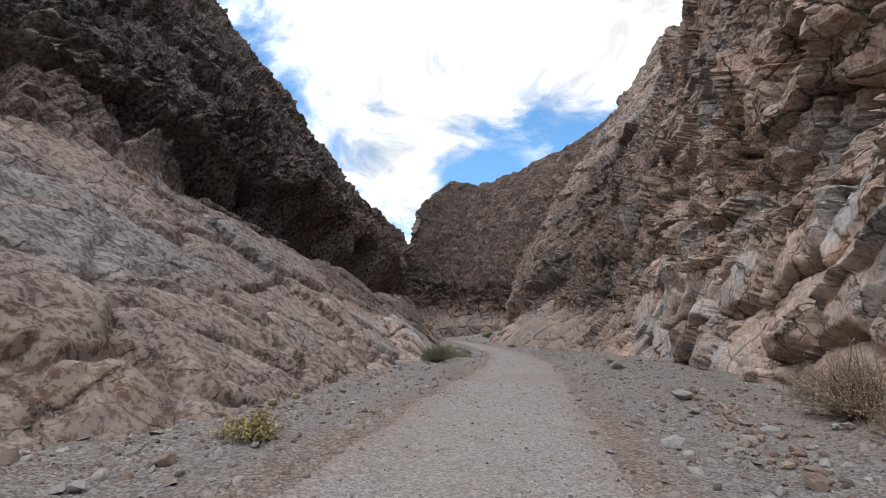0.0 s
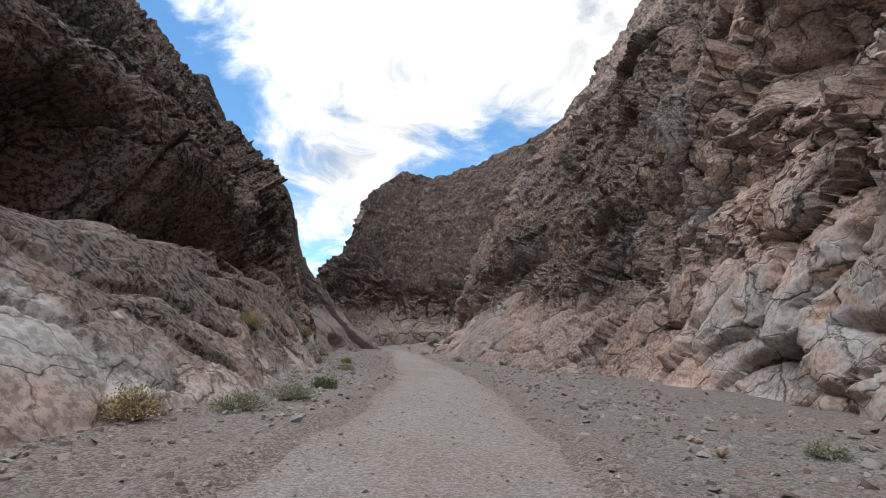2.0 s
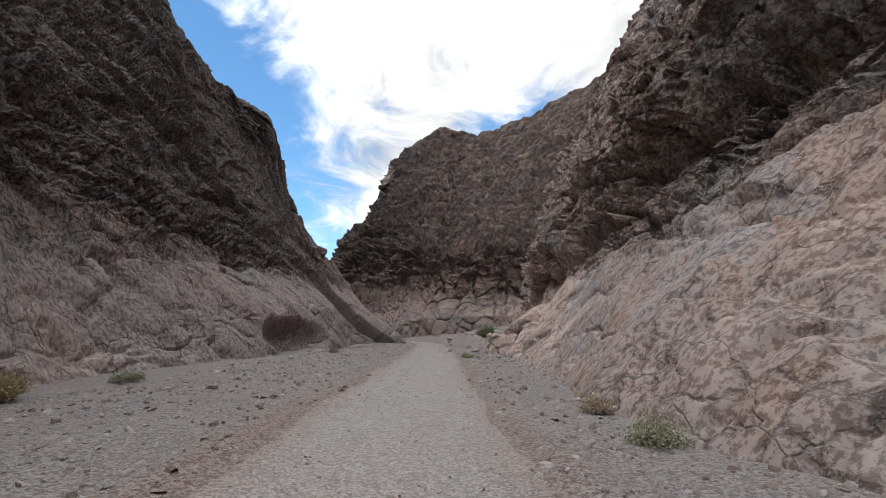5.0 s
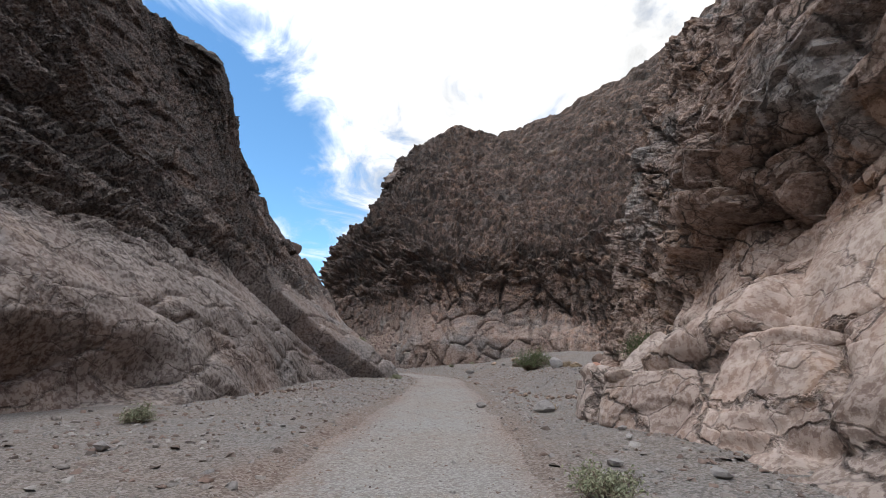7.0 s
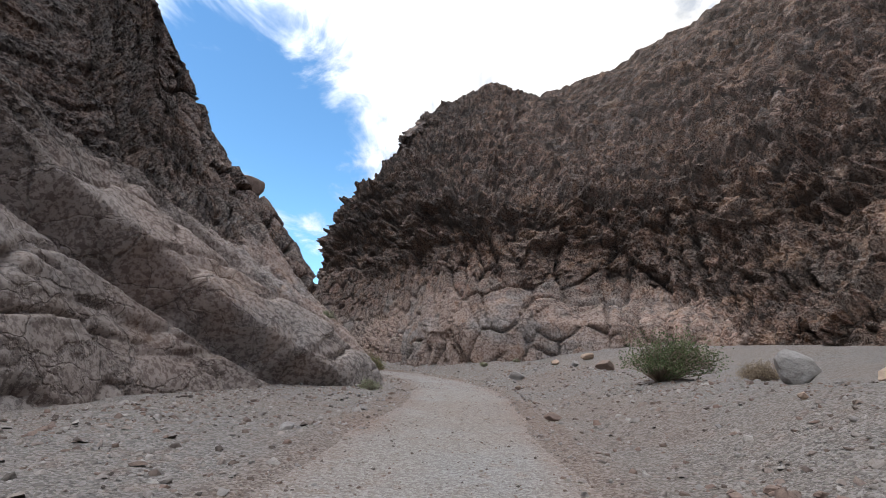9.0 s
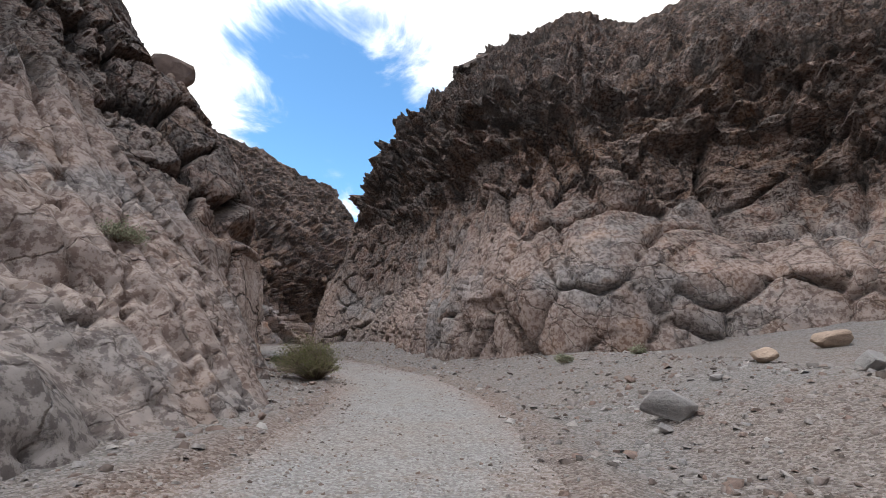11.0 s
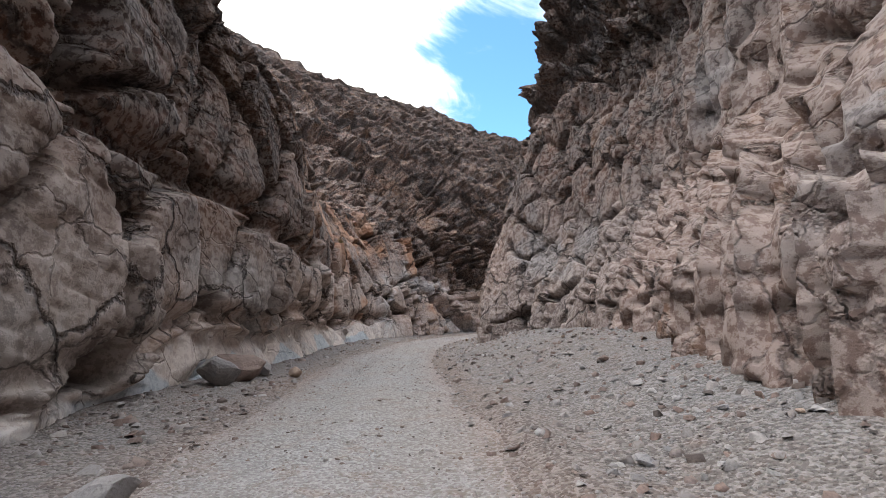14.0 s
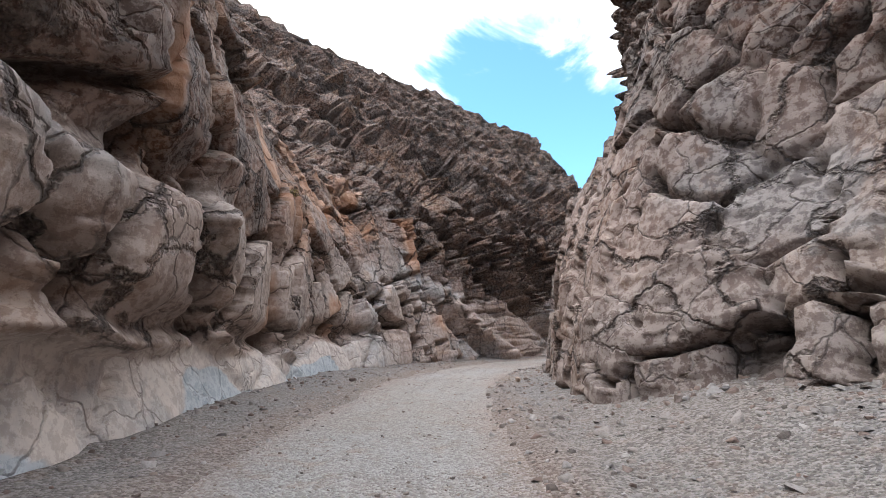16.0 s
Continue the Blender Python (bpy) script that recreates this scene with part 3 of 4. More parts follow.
east.at(-8.8, 154.2, -4, (0, -1), (1.1, 2.6), (4.2, 5.4), (7.4, 16), (24.3, 31), (64, 62))
east.at(-12.9, 160, -6, (0, -1), (0.8, 2.1), (4.2, 5.2), (6.6, 13), (16.9, 27.5), (48, 53))
east.at(-19.2, 165.3, 4, (0, -1), (1.1, 2.1), (2.7, 4.8), (3.8, 11.4), (9.7, 24), (32, 46))
east.at(-23.6, 167.3, 14, (0, -1), (0.4, 1.8), (1.5, 4.4), (3.2, 9.6), (8.8, 22.2), (22, 38))
east.at(-27.4, 172.2, 25, (0, -1), (0.7, 4), (1.4, 6), (4.6, 11), (8.6, 22), (17, 32))
east.at(-31, 180, 35, (0, -1), (0.9, 4.2), (1.4, 8.2), (4.3, 9.9), (6.9, 22.1), (14, 29))
east.at(-32, 195, 80, (0, -1), (0.9, 4.2), (1.4, 7.9), (4.4, 10.4), (5.1, 21.4), (12, 29))
east.at(-30, 230, 95, (0, -1), (0.9, 4.2), (1.3, 7.9), (4.5, 10.2), (5.4, 20.9), (14, 32))


def along(y0, *pairs):
    return np.interp(y0, [a for a, _ in pairs], [b for _, b in pairs]).astype(np.float32)


def west_rock(p, prof, x0, y0):
    z = prof[:, 1]
    block = along(y0, (0, 2.6), (55, 2.6), (75, 1.8), (130, 2.4), (142, 2.5), (162, 2.4), (180, 2.3), (190, 1.9))
    cut = along(y0, (0, 0.8), (58, 1.0), (64, 1.7), (72, 1.7), (78, 0.8), (130, 0.8), (142, 1.9), (178, 1.9), (188, 1.3))
    solid = along(y0, (58, 0.0), (64, 0.6), (72, 0.6), (78, 0.0), (132, 0.0), (143, 0.8), (178, 0.8), (188, 0.0))
    # darker rock by place, with the shade of the overhangs put into the colour
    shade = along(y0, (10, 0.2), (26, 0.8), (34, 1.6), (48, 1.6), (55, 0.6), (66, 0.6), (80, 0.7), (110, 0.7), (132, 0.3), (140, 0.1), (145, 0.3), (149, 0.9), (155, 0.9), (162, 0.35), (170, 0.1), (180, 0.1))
    boulder = along(y0, (0, 0.1), (132, 0.1), (143, 0.06), (168, 0.06), (178, 0.1)) * (1 - 0.6 * step(z, 9, 14))
    facet = along(y0, (0, 0.75), (60, 0.7), (75, 0.45), (130, 0.4), (142, 0.40), (178, 0.42), (188, 0.75)) * (1 - 0.45 * step(z, 6.5, 9) * step(y0, 138, 143) * (1 - step(y0, 166, 174)))
    ledges = along(y0, (0, 0.4), (60, 0.4), (75, 0.6), (90, 0.8), (118, 0.8), (125, 0.12), (165, 0.08), (178, 0.1), (186, 0.5))
    worn = along(y0, (0, 8), (40, 6.5), (57, 4.6), (69, 8), (80, 6), (96, 6), (125, 6), (136, 7), (142, 8), (165, 8), (178, 7), (188, 3))
    # pale line raised from y 142: missing sky light put into the colour
    pale = along(y0, (0, 17), (14, 16), (22, 10), (27, 5), (33, 2.2), (40, 1.8), (48, 1.5), (57, 0.6), (69, 1.2), (80, 3), (96, 6), (125, 6.8), (136, 9), (142, 4.2), (150, 3.8), (165, 3.6), (175, 5))
    crease = along(y0, (0, 8), (24, 7.4), (38, 6.4), (57, 5), (69, 11), (80, 9), (125, 30), (140, 30), (144, 4.2), (165, 4.2), (175, 30))
    hang = along(y0, (0, 0.1), (18, 0.2), (28, 1.2), (36, 2.0), (47, 2.0), (53, 1.2), (60, 0.9), (72, 0.6), (85, 0.3), (140, 0.0), (175, 0.0))
    hollows = ((-6.5, 41, 6.6, 6.0, 3.0, 1.0), (-6, 64, 4.6, 4.0, 3.4, 2.8), (-4.5, 99, 0.9, 5.5, 1.5, 1.5))
    ribs = ((68.0, 70.6, 84, 130, 1.0), (73.2, 75.0, 84, 132, 0.7), (64.0, 65.0, 76, 96, 0.5), (98.0, 99.2, 178, 230, 0.7), (103.5, 105.5, 178, 230, 0.9), (109.5, 110.6, 178, 230, 0.8), (115.0, 117.5, 178, 230, 1.0), (122.5, 124.0, 178, 230, 0.8), (130, 133, 178, 240, 1.0))
    calm = step(y0, 31, 36) * (1 - step(y0, 48, 53)) * step(z, 4.5, 6.5) * (1 - step(z, 11, 13))
    facet, ledges = facet * (1 - 0.5 * calm), ledges * (1 - 0.8 * calm)
    shape = np.stack([along(y0, (130, 1.1), (142, 1.25)), along(y0, (130, 1.6), (142, 1.2)), along(y0, (130, 0.8), (142, 1.7), (178, 1.7), (190, 0.8))], 1)
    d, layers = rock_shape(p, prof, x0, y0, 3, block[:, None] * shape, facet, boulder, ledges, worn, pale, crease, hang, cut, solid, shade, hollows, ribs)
    # polished skirt at the foot of the blocky cliff, undercut above it, and a ledge half way up
    wave = fbm((p / 5.0).astype(np.float32), 3, 207)
    bend = step(y0, 147, 152) * (1 - step(y0, 170, 178))
    skirt = bend * (1 - step(z + 1.3 * wave, 0.8, 1.1))
    d = d * (1 - 0.85 * skirt) - 0.5 * bend * np.exp(-((z + 1.3 * wave - 1.4) / 0.35) ** 2)
    top = 4.7 - 0.06 * (y0 - 150) + 0.8 * wave
    d += 0.5 * step(y0, 142, 146) * (1 - step(y0, 160, 166)) * (1 - step(z, top - 0.15, top + 0.2) - 1.1 * np.exp(-((z - top - 0.5) / 0.5) ** 2)) * (1 - skirt)
    layers["polish"] = skirt * (0.55 + 0.45 * (1 - step(z + 1.6 * fbm((p / 3.0).astype(np.float32), 3, 219), 0.2, 0.35)))
    layers["grey"] = along(y0, (0, 0.3), (50, 0.4), (74, 0.75), (128, 0.8), (136, 0.35), (142, 0.5), (148, 0.7), (168, 0.6), (180, 0.4)) * (0.6 + 0.4 * step(wave, -0.3, 0.3))
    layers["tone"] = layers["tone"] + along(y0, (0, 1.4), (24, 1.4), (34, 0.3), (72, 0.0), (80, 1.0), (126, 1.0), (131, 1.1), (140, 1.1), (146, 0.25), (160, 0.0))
    layers["wear"] = layers["wear"] * (1 - 0.6 * calm)
    layers["joints"] = layers["joints"] * along(y0, (124, 1.0), (130, 0.5), (139, 0.5), (143, 1.0))
    for key in ("varnish", "tone", "crack_and_shade", "wear", "joints"):
        layers[key] = layers[key] * (1 - 0.95 * skirt)
    streak = step(fbm((p * np.array([0.5, 0.5, 0.14])).astype(np.float32), 4, 223), 0.08, 0.3)
    layers["rust"] = streak * step(y0, 155, 162) * (1 - step(y0, 178, 186)) * step(z, 1.2, 2.2) * (1 - step(z, 9, 13))
    return d, layers


def east_rock(p, prof, x0, y0):
    z = prof[:, 1]
    block = along(y0, (0, 3.2), (50, 3.2), (60, 2.4), (106, 2.6), (140, 2.2), (148, 3.2), (154, 2.8), (162, 1.5), (185, 1.3))
    cut = along(y0, (0, 1.0), (60, 1.0), (73, 0.6), (100, 0.7), (112, 1.1), (145, 1.5), (185, 1.8))
    solid = along(y0, (0, 0.55), (54, 0.55), (62, 0.0), (88, 0.0), (96, 0.6), (107, 0.6), (113, 0.0), (138, 0.0), (147, 0.35), (157, 0.35), (166, 0.75))
    high = step(y0, 122, 132) * step(z, 10, 14)
    block = np.where(high > 0.5, 1.9, block)
    facet = along(y0, (0, 0.75), (60, 0.75), (75, 0.55), (100, 0.6), (120, 0.6), (150, 0.5), (158, 0.5), (166, 0.42)) + 0.2 * high
    boulder = along(y0, (0, 0.15), (110, 0.15), (140, 0.2), (147, 0.16), (156, 0.08), (164, 0.03)) * (1 - 0.8 * step(z, 8, 13))
    ledges = along(y0, (0, 0.08), (56, 0.08), (66, 0.25), (100, 0.25), (118, 0.25), (125, 0.4), (145, 0.1), (185, 0.1)) + 0.9 * high
    worn = along(y0, (0, 5), (50, 5), (66, 3.6), (73, 5.5), (86, 5), (98, 5), (105, 4), (112, 1), (140, 2), (150, 9), (170, 12))
    pale = along(y0, (0, 20), (50, 20), (60, 11), (73, 9), (86, 8), (98, 6.5), (106, 4.2), (114, 4), (130, 2.5), (144, 2.5), (151, 7), (158, 6.5), (175, 6))
    crease = along(y0, (0, 9), (50, 8), (73, 9.7), (86, 7.7), (98, 5.3), (105, 4.2), (112, 3.5), (125, 12), (150, 10), (185, 9))
    hang = along(y0, (0, 0.3), (50, 0.3), (60, 0.4), (73, 0.6), (86, 1.1), (98, 0.5), (105, 0.4), (112, 0.2), (122, 0.0), (145, 0.15), (185, 0.15))
    shape = np.stack([along(y0, (110, 1.1), (140, 1.2)), along(y0, (110, 1.6), (140, 1.2)), along(y0, (110, 0.8), (125, 1.0), (160, 1.2))], 1)
    d, layers = rock_shape(p, prof, x0, y0, 60, block[:, None].astype(np.float32) * shape, facet, boulder, ledges, worn, pale, crease, hang, cut, solid, 0.0, CAVES)
    # rubble on the mountainside
    _, _, own, lump = cells((p / np.array([1.7, 1.7, 1.0])).astype(np.float32), 91)
    d = d + high * (1.5 * lump + 0.5 * (own - 0.5))
    shelf = fbm(np.stack([p[:, 0] / 13, p[:, 1] / 13, (p[:, 2] + 0.22 * p[:, 0]) / 2.6], 1).astype(np.float32), 4, 231, 0.55)
    d = d + high * 0.8 * np.tanh(5 * shelf)
    # shadow below each shelf put into the colour as a dark line
    layers["crack_and_shade"] = np.clip(layers["crack_and_shade"] + 0.85 * high * np.exp(-((shelf + 0.06) / 0.07) ** 2), 0, 1)
    wave = fbm((p / 5.0).astype(np.float32), 3, 211)
    layers["grey"] = along(y0, (0, 0.2), (60, 0.2), (75, 0.4), (105, 0.5), (140, 0.3), (150, 0.35), (165, 0.6), (180, 0.6)) * step(wave - 0.06 * z, -0.6, 0.2)
    layers["tone"] = layers["tone"] + along(y0, (50, 0.15), (58, 1.15), (80, 1.15), (92, 0.4), (97, 0.1), (107, 0.1), (113, 0.0), (125, 0.5), (145, 0.75), (148, 1.3), (153, 1.4), (160, 1.0), (180, 0.75)) * (1 - 0.8 * layers["varnish"])
    layers["tone"] = layers["tone"] + along(y0, (92, 0.0), (97, 0.2), (107, 0.2), (113, 0.0)) * (1 - step(z, 2.5, 4))
    layers["varnish"] = layers["varnish"] * along(y0, (52, 1.0), (60, 0.6), (82, 0.65), (92, 0.45), (116, 0.4), (122, 1.0))
    layers["tone"] = layers["tone"] + 0.6 * step(y0, 149, 154) * step(z + 2 * wave, 4, 8)
    near = 1 - step(y0, 54, 62)
    for key, less in (("wear", 0.35), ("crack_and_shade", 0.2), ("varnish", 0.45)):
        layers[key] = layers[key] * (1 - less * near)
    return d, layers


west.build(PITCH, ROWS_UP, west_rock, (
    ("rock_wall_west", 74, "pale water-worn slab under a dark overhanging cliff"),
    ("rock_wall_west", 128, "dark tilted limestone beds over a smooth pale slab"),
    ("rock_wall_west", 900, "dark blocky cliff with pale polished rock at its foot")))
east.build(PITCH, ROWS_UP, east_rock, (
    ("rock_wall_east", 58, "rough reddish brown cliff with a shallow cave"),
    ("rock_wall_east", 109, "smooth pink-grey slab below dark jointed cliffs"),
    ("rock_wall_east", 152, "brown rubbly mountainside above jointed pale boulders"),
    ("rock_wall_east", 900, "pale jointed cliff at the bend of the canyon")))

# ---- ground and road ----
ROAD = [(2.6, -40), (2.6, -12), (2.9, 6), (3.6, 14), (4.6, 22), (6.0, 33), (6.7, 45), (6.5, 56), (5.6, 68), (4.6, 82), (3.7, 96), (2.7, 110), (1.6, 122), (0.2, 132), (-2.6, 140), (-7, 146.6), (-12.5, 151.8), (-19, 157.5), (-26, 164.5), (-32.5, 174), (-36, 185), (-36, 200), (-34, 230)]


def strip(pitch, lateral_of):
    v = np.array(ROAD, float)
    gaps = np.hypot(*np.diff(v, axis=0).T)
    at = np.concatenate([k + np.linspace(0, 1, int(g / pitch), endpoint=False) for k, g in enumerate(gaps)] + [[len(v) - 1.0]])
    c = spline(v, at)
    tangent = np.gradient(c, axis=0)
    tangent /= np.linalg.norm(tangent, axis=1, keepdims=True)
    right = np.stack([tangent[:, 1], -tangent[:, 0]], 1)
    lat = lateral_of(np.cumsum(np.r_[0, np.hypot(*np.diff(c, axis=0).T)]))
    xy = c[:, None] + right[:, None] * lat[..., None]
    return xy, lat


def ground_height(xy, lat):
    q = np.concatenate([xy, np.zeros_like(xy[..., :1])], -1).reshape(-1, 3).astype(np.float32)
    a = np.abs(lat).ravel()
    off = step(a, 1.7, 3.2)
    z = ground_z(q[:, 1]) + (0.08 + 0.24 * step(q[:, 1], 128, 142)) * step(a, 1.6, 5.5) + 0.10 * fbm(q / 2.6, 4, 81) * off + 0.012 * fbm(q / 0.35, 3, 85) * (0.3 + off) + 0.03 * fbm(q / 1.6, 3, 91)
    z = z - 0.04 * np.exp(-((a - 0.8) / 0.28) ** 2) + 0.13 * np.exp(-((a - 2.3) / 0.4) ** 2) * (0.6 + 0.6 * fbm(q / 3.0, 2, 95))
    z = z + (0.9 * step(lat.ravel(), 2.6, 8.0) + 1.6 * step(lat.ravel(), 8, 18)) * step(q[:, 1], 104, 126)
    z = z + 0.75 * step(lat.ravel(), 3.0, 7.0) * np.exp(-((q[:, 1] - 114) / 9) ** 2)
    return np.concatenate([xy, z.reshape(xy.shape[:2])[..., None]], -1)


def edge(s, seed):
    q = np.stack([s / 2.2, s * 0, s * 0 + seed], 1)
    return 1.75 + 0.3 * fbm(q, 3, seed)


def road_lat(s):
    return np.linspace(0, 1, 30)[None, :] * (edge(s, 5) + edge(s, 9))[:, None] - edge(s, 5)[:, None]


def shoulder_lat(side, seed):
    out = np.concatenate([np.linspace(0, 6, 50), np.geomspace(6.3, 60, 26), [160, 420]])
    return lambda s: side * (edge(s, seed)[:, None] + out[None, :])


def road_sheet(name, lat_of, mat, label, category):
    xy, lat = strip(0.14, lat_of)
    pts = ground_height(xy, lat)
    q = pts.reshape(-1, 3).astype(np.float32)
    a = np.abs(lat).ravel()
    rust = np.exp(-((a - 1.95) / 0.5) ** 2) * (0.75 + 0.6 * fbm(q / 4.0, 3, 97))
    rust = np.clip(rust + 0.4 * step(fbm(q / 5.0, 3, 99), 0.2, 0.5), 0, 1).reshape(lat.shape)
    if lat[0, -1] < lat[0, 0]:
        pts, rust = pts[:, ::-1], rust[:, ::-1]
    return tagged(from_grid(name, pts[:, ::-1], mat, rust=rust[:, ::-1]), label, category, kind="structure")


road_sheet("road", road_lat, ROADBED, "pale packed gravel track with faint wheel ruts", "road")
road_sheet("ground", shoulder_lat(-1, 5), GRAVEL, "loose grey and rust gravel along the track", "ground")
road_sheet("ground", shoulder_lat(1, 9), GRAVEL, "loose grey and rust gravel along the track", "ground")

# ---- loose rocks ----


def part(name, bm, mat, parent=None, label=""):
    """Links a bmesh as one mesh object."""
    me = bpy.data.meshes.new(name)
    bm.to_mesh(me)
    bm.free()
    me.materials.append(mat)
    ob = new(name, me)
    ob.parent = parent
    if label:
        ob["label"] = label
    return ob


def stone_material(name, tone):
    m, t, bsdf = material(name, 0.9)
    info = t.nodes.new("ShaderNodeObjectInfo")
    pos = position(t)
    mid, fine = noise_tex(t, 3.0, 7.0, 0.65, pos), noise_tex(t, 22.0, 6.0, 0.7, pos)
    col = mixed(t, ranged(t, mid, 0.35, 0.65), tone, tuple(min(1.0, c * 1.35) for c in tone))
    col = mixed(t, ranged(t, info.outputs["Random"], 0.0, 1.0, 0.0, 0.5), col, mixed(t, 1.0, col, (0.66, 0.64, 0.64), "MULTIPLY"))
    col = mixed(t, ranged(t, fine, 0.5, 0.7, 0.0, 0.5), col, mixed(t, 1.0, col, (0.45, 0.42, 0.4), "MULTIPLY"))
    t.links.new(col, bsdf.inputs["Base Color"])
    relief(t, bsdf, [(mid, 0.08, 0.8), (fine, 0.02, 0.9)])
    return m


GREY_STONE = stone_material("grey_stone", (0.24, 0.222, 0.21))
TAN_STONE = stone_material("tan_stone", (0.33, 0.245, 0.185))
BOULDER_ROCK = rock_material("boulder_rock", layered=False)
RED_STONE = stone_material("red_stone", (0.36, 0.19, 0.135))
BROWN_STONE = stone_material("brown_stone", (0.20, 0.145, 0.12))


def boulder_mesh(seed, size, level=3, blunt=0.0, rough=1.0):
    """A broken block: a ball cut by random planes, then roughened."""
    rnd = random.Random(seed)
    bm = bmesh.new()
    bmesh.ops.create_icosphere(bm, subdivisions=level, radius=1.0)
    cuts = []
    for _ in range(13):
        n = Vector((rnd.uniform(-1, 1), rnd.uniform(-1, 1), rnd.uniform(-0.7, 1))).normalized()
        cuts.append((n, rnd.uniform(0.34, 0.72) + 0.28 * blunt))
    for v in bm.verts:
        for n, d in cuts:
            over = v.co.dot(n) - d
            if over > 0:
                v.co -= n * over * (0.93 - 0.3 * blunt)
        k = noise.noise(v.co * 2.3 + Vector((seed, 0, 0))) * 0.07 + noise.noise(v.co * 6 + Vector((0, seed, 0))) * 0.03
        v.co *= 1 + k * rough
        v.co = Vector((v.co.x * size[0], v.co.y * size[1], v.co.z * size[2]))
    low = min(v.co.z for v in bm.verts)
    for v in bm.verts:
        v.co.z -= low
    return bm


def floor_at(x, y):
    """Height of the ground beside the road."""
    c = np.array(ROAD, float)
    best = None
    for a, b in zip(c, c[1:]):
        t = np.clip(((x - a[0]) * (b - a)[0] + (y - a[1]) * (b - a)[1]) / ((b - a) @ (b - a)), 0, 1)
        f = a + t * (b - a)
        side = (b - a)[1] * (x - f[0]) - (b - a)[0] * (y - f[1])
        d = math.hypot(x - f[0], y - f[1])
        if best is None or d < best[0]:
            best = (d, math.copysign(d, side))
    p = ground_height(np.array([[[x, y]]], float), np.array([[best[1]]], float))
    return float(p[0, 0, 2])


def rest(x, y, top=60.0):
    """Height of whatever lies highest below the top at that place."""
    bpy.context.view_layer.update()
    hit, place, *_ = scene.ray_cast(bpy.context.evaluated_depsgraph_get(), Vector((x, y, top)), Vector((0, 0, -1)))
    return place.z if hit else 0.0


def put_boulder(x, y, size, mat, seed, label, turn=0.0, sink=0.18, name="boulder", z=None, blunt=0.3, level=3, rough=1.3):
    ob = part(name, boulder_mesh(seed, size, level, blunt, rough), mat)
    z = floor_at(x, y) - sink * size[2] if z is None else z
    ob.matrix_world = pose(x, y, z, 0, 0, turn)
    return tagged(ob, label, "boulder")


put_boulder(16.5, 36.0, (1.4, 1.5, 1.35), BOULDER_ROCK, 3, "big rounded pink-grey boulder against the foot of the wall", 20, blunt=0.45, level=4, rough=2.4)
put_boulder(10.3, 113.9, (0.5, 0.36, 0.28), RED_STONE, 5, "red-orange stone lying on the gravel", 30)
put_boulder(6.6, 104.6, (0.42, 0.34, 0.24), GREY_STONE, 6, "flat grey boulder half buried in gravel", 10)
put_boulder(12.2, 118.6, (0.6, 0.55, 0.6), BROWN_STONE, 7, "angular brown fallen block at the wall foot", 40)
put_boulder(11.4, 119.2, (0.5, 0.4, 0.55), BROWN_STONE, 8, "brown fallen block beside a larger one", 75)
put_boulder(10.2, 119.8, (0.4, 0.32, 0.26), TAN_STONE, 9, "small tan fallen block among the gravel", 5)
put_boulder(9.2, 121.4, (0.5, 0.55, 0.45), GREY_STONE, 10, "grey fallen block near the shrub", 50)
put_boulder(2.96, 136.9, (0.48, 0.36, 0.30), GREY_STONE, 11, "grey weathered boulder beside the road", 15)
put_boulder(7.6, 144.2, (0.62, 0.42, 0.30), TAN_STONE, 12, "ochre boulder on the gravel bank", -10)
put_boulder(7.5, 136.0, (0.62, 0.45, 0.32), BROWN_STONE, 13, "dark brown slab of rock on the bank", 35)
put_boulder(6.2, 138.4, (0.36, 0.3, 0.22), GREY_STONE, 14, "grey stone on the bank", 80)
put_boulder(4.6, 106.0, (0.22, 0.17, 0.12), GREY_STONE, 15, "small grey stone at the road edge", 0)
put_boulder(4.0, 122.0, (0.3, 0.2, 0.12), BROWN_STONE, 16, "flat brown stone at the road edge", 12)
put_boulder(5.3, 141.0, (0.4, 0.3, 0.2), TAN_STONE, 17, "pinkish stone on the gravel bank", 60)
put_boulder(-13.0, 150.0, (0.35, 0.25, 0.2), GREY_STONE, 18, "grey stone at the wall foot", 60)
put_boulder(-20.7, 154.5, (0.75, 0.6, 0.6), BROWN_STONE, 38, "dark green-grey boulder at the wall foot", 25, sink=0.4, rough=2.2)
put_boulder(-20.0, 153.7, (0.6, 0.45, 0.4), GREY_STONE, 35, "rough grey block under the overhang", 48)
put_boulder(-21.5, 155.5, (0.45, 0.3, 0.3), GREY_STONE, 33, "grey block under the overhang", 30)
put_boulder(-20.4, 155.9, (0.22, 0.16, 0.16), TAN_STONE, 22, "small pale stone on the gravel", 30)
put_boulder(8.4, 18.4, (0.3, 0.24, 0.14), GREY_STONE, 23, "flat pale stone beside the wash", 5)
put_boulder(-19.8, 146.1, (1.2, 1.2, 1.1), BROWN_STONE, 24, "round dark boulder perched on the ridge", 10, z=rest(-19.8, 146.1) - 0.35)

# ---- shrubs ----


def leaf_material(name, a, b):
    m, t, bsdf = material(name, 0.75)
    g = t.nodes.new("ShaderNodeNewGeometry")
    col = mixed(t, g.outputs["Random Per Island"], a, b)
    t.links.new(col, bsdf.inputs["Base Color"])
    bsdf.inputs["Subsurface Weight"].default_value = 0.0
    return m


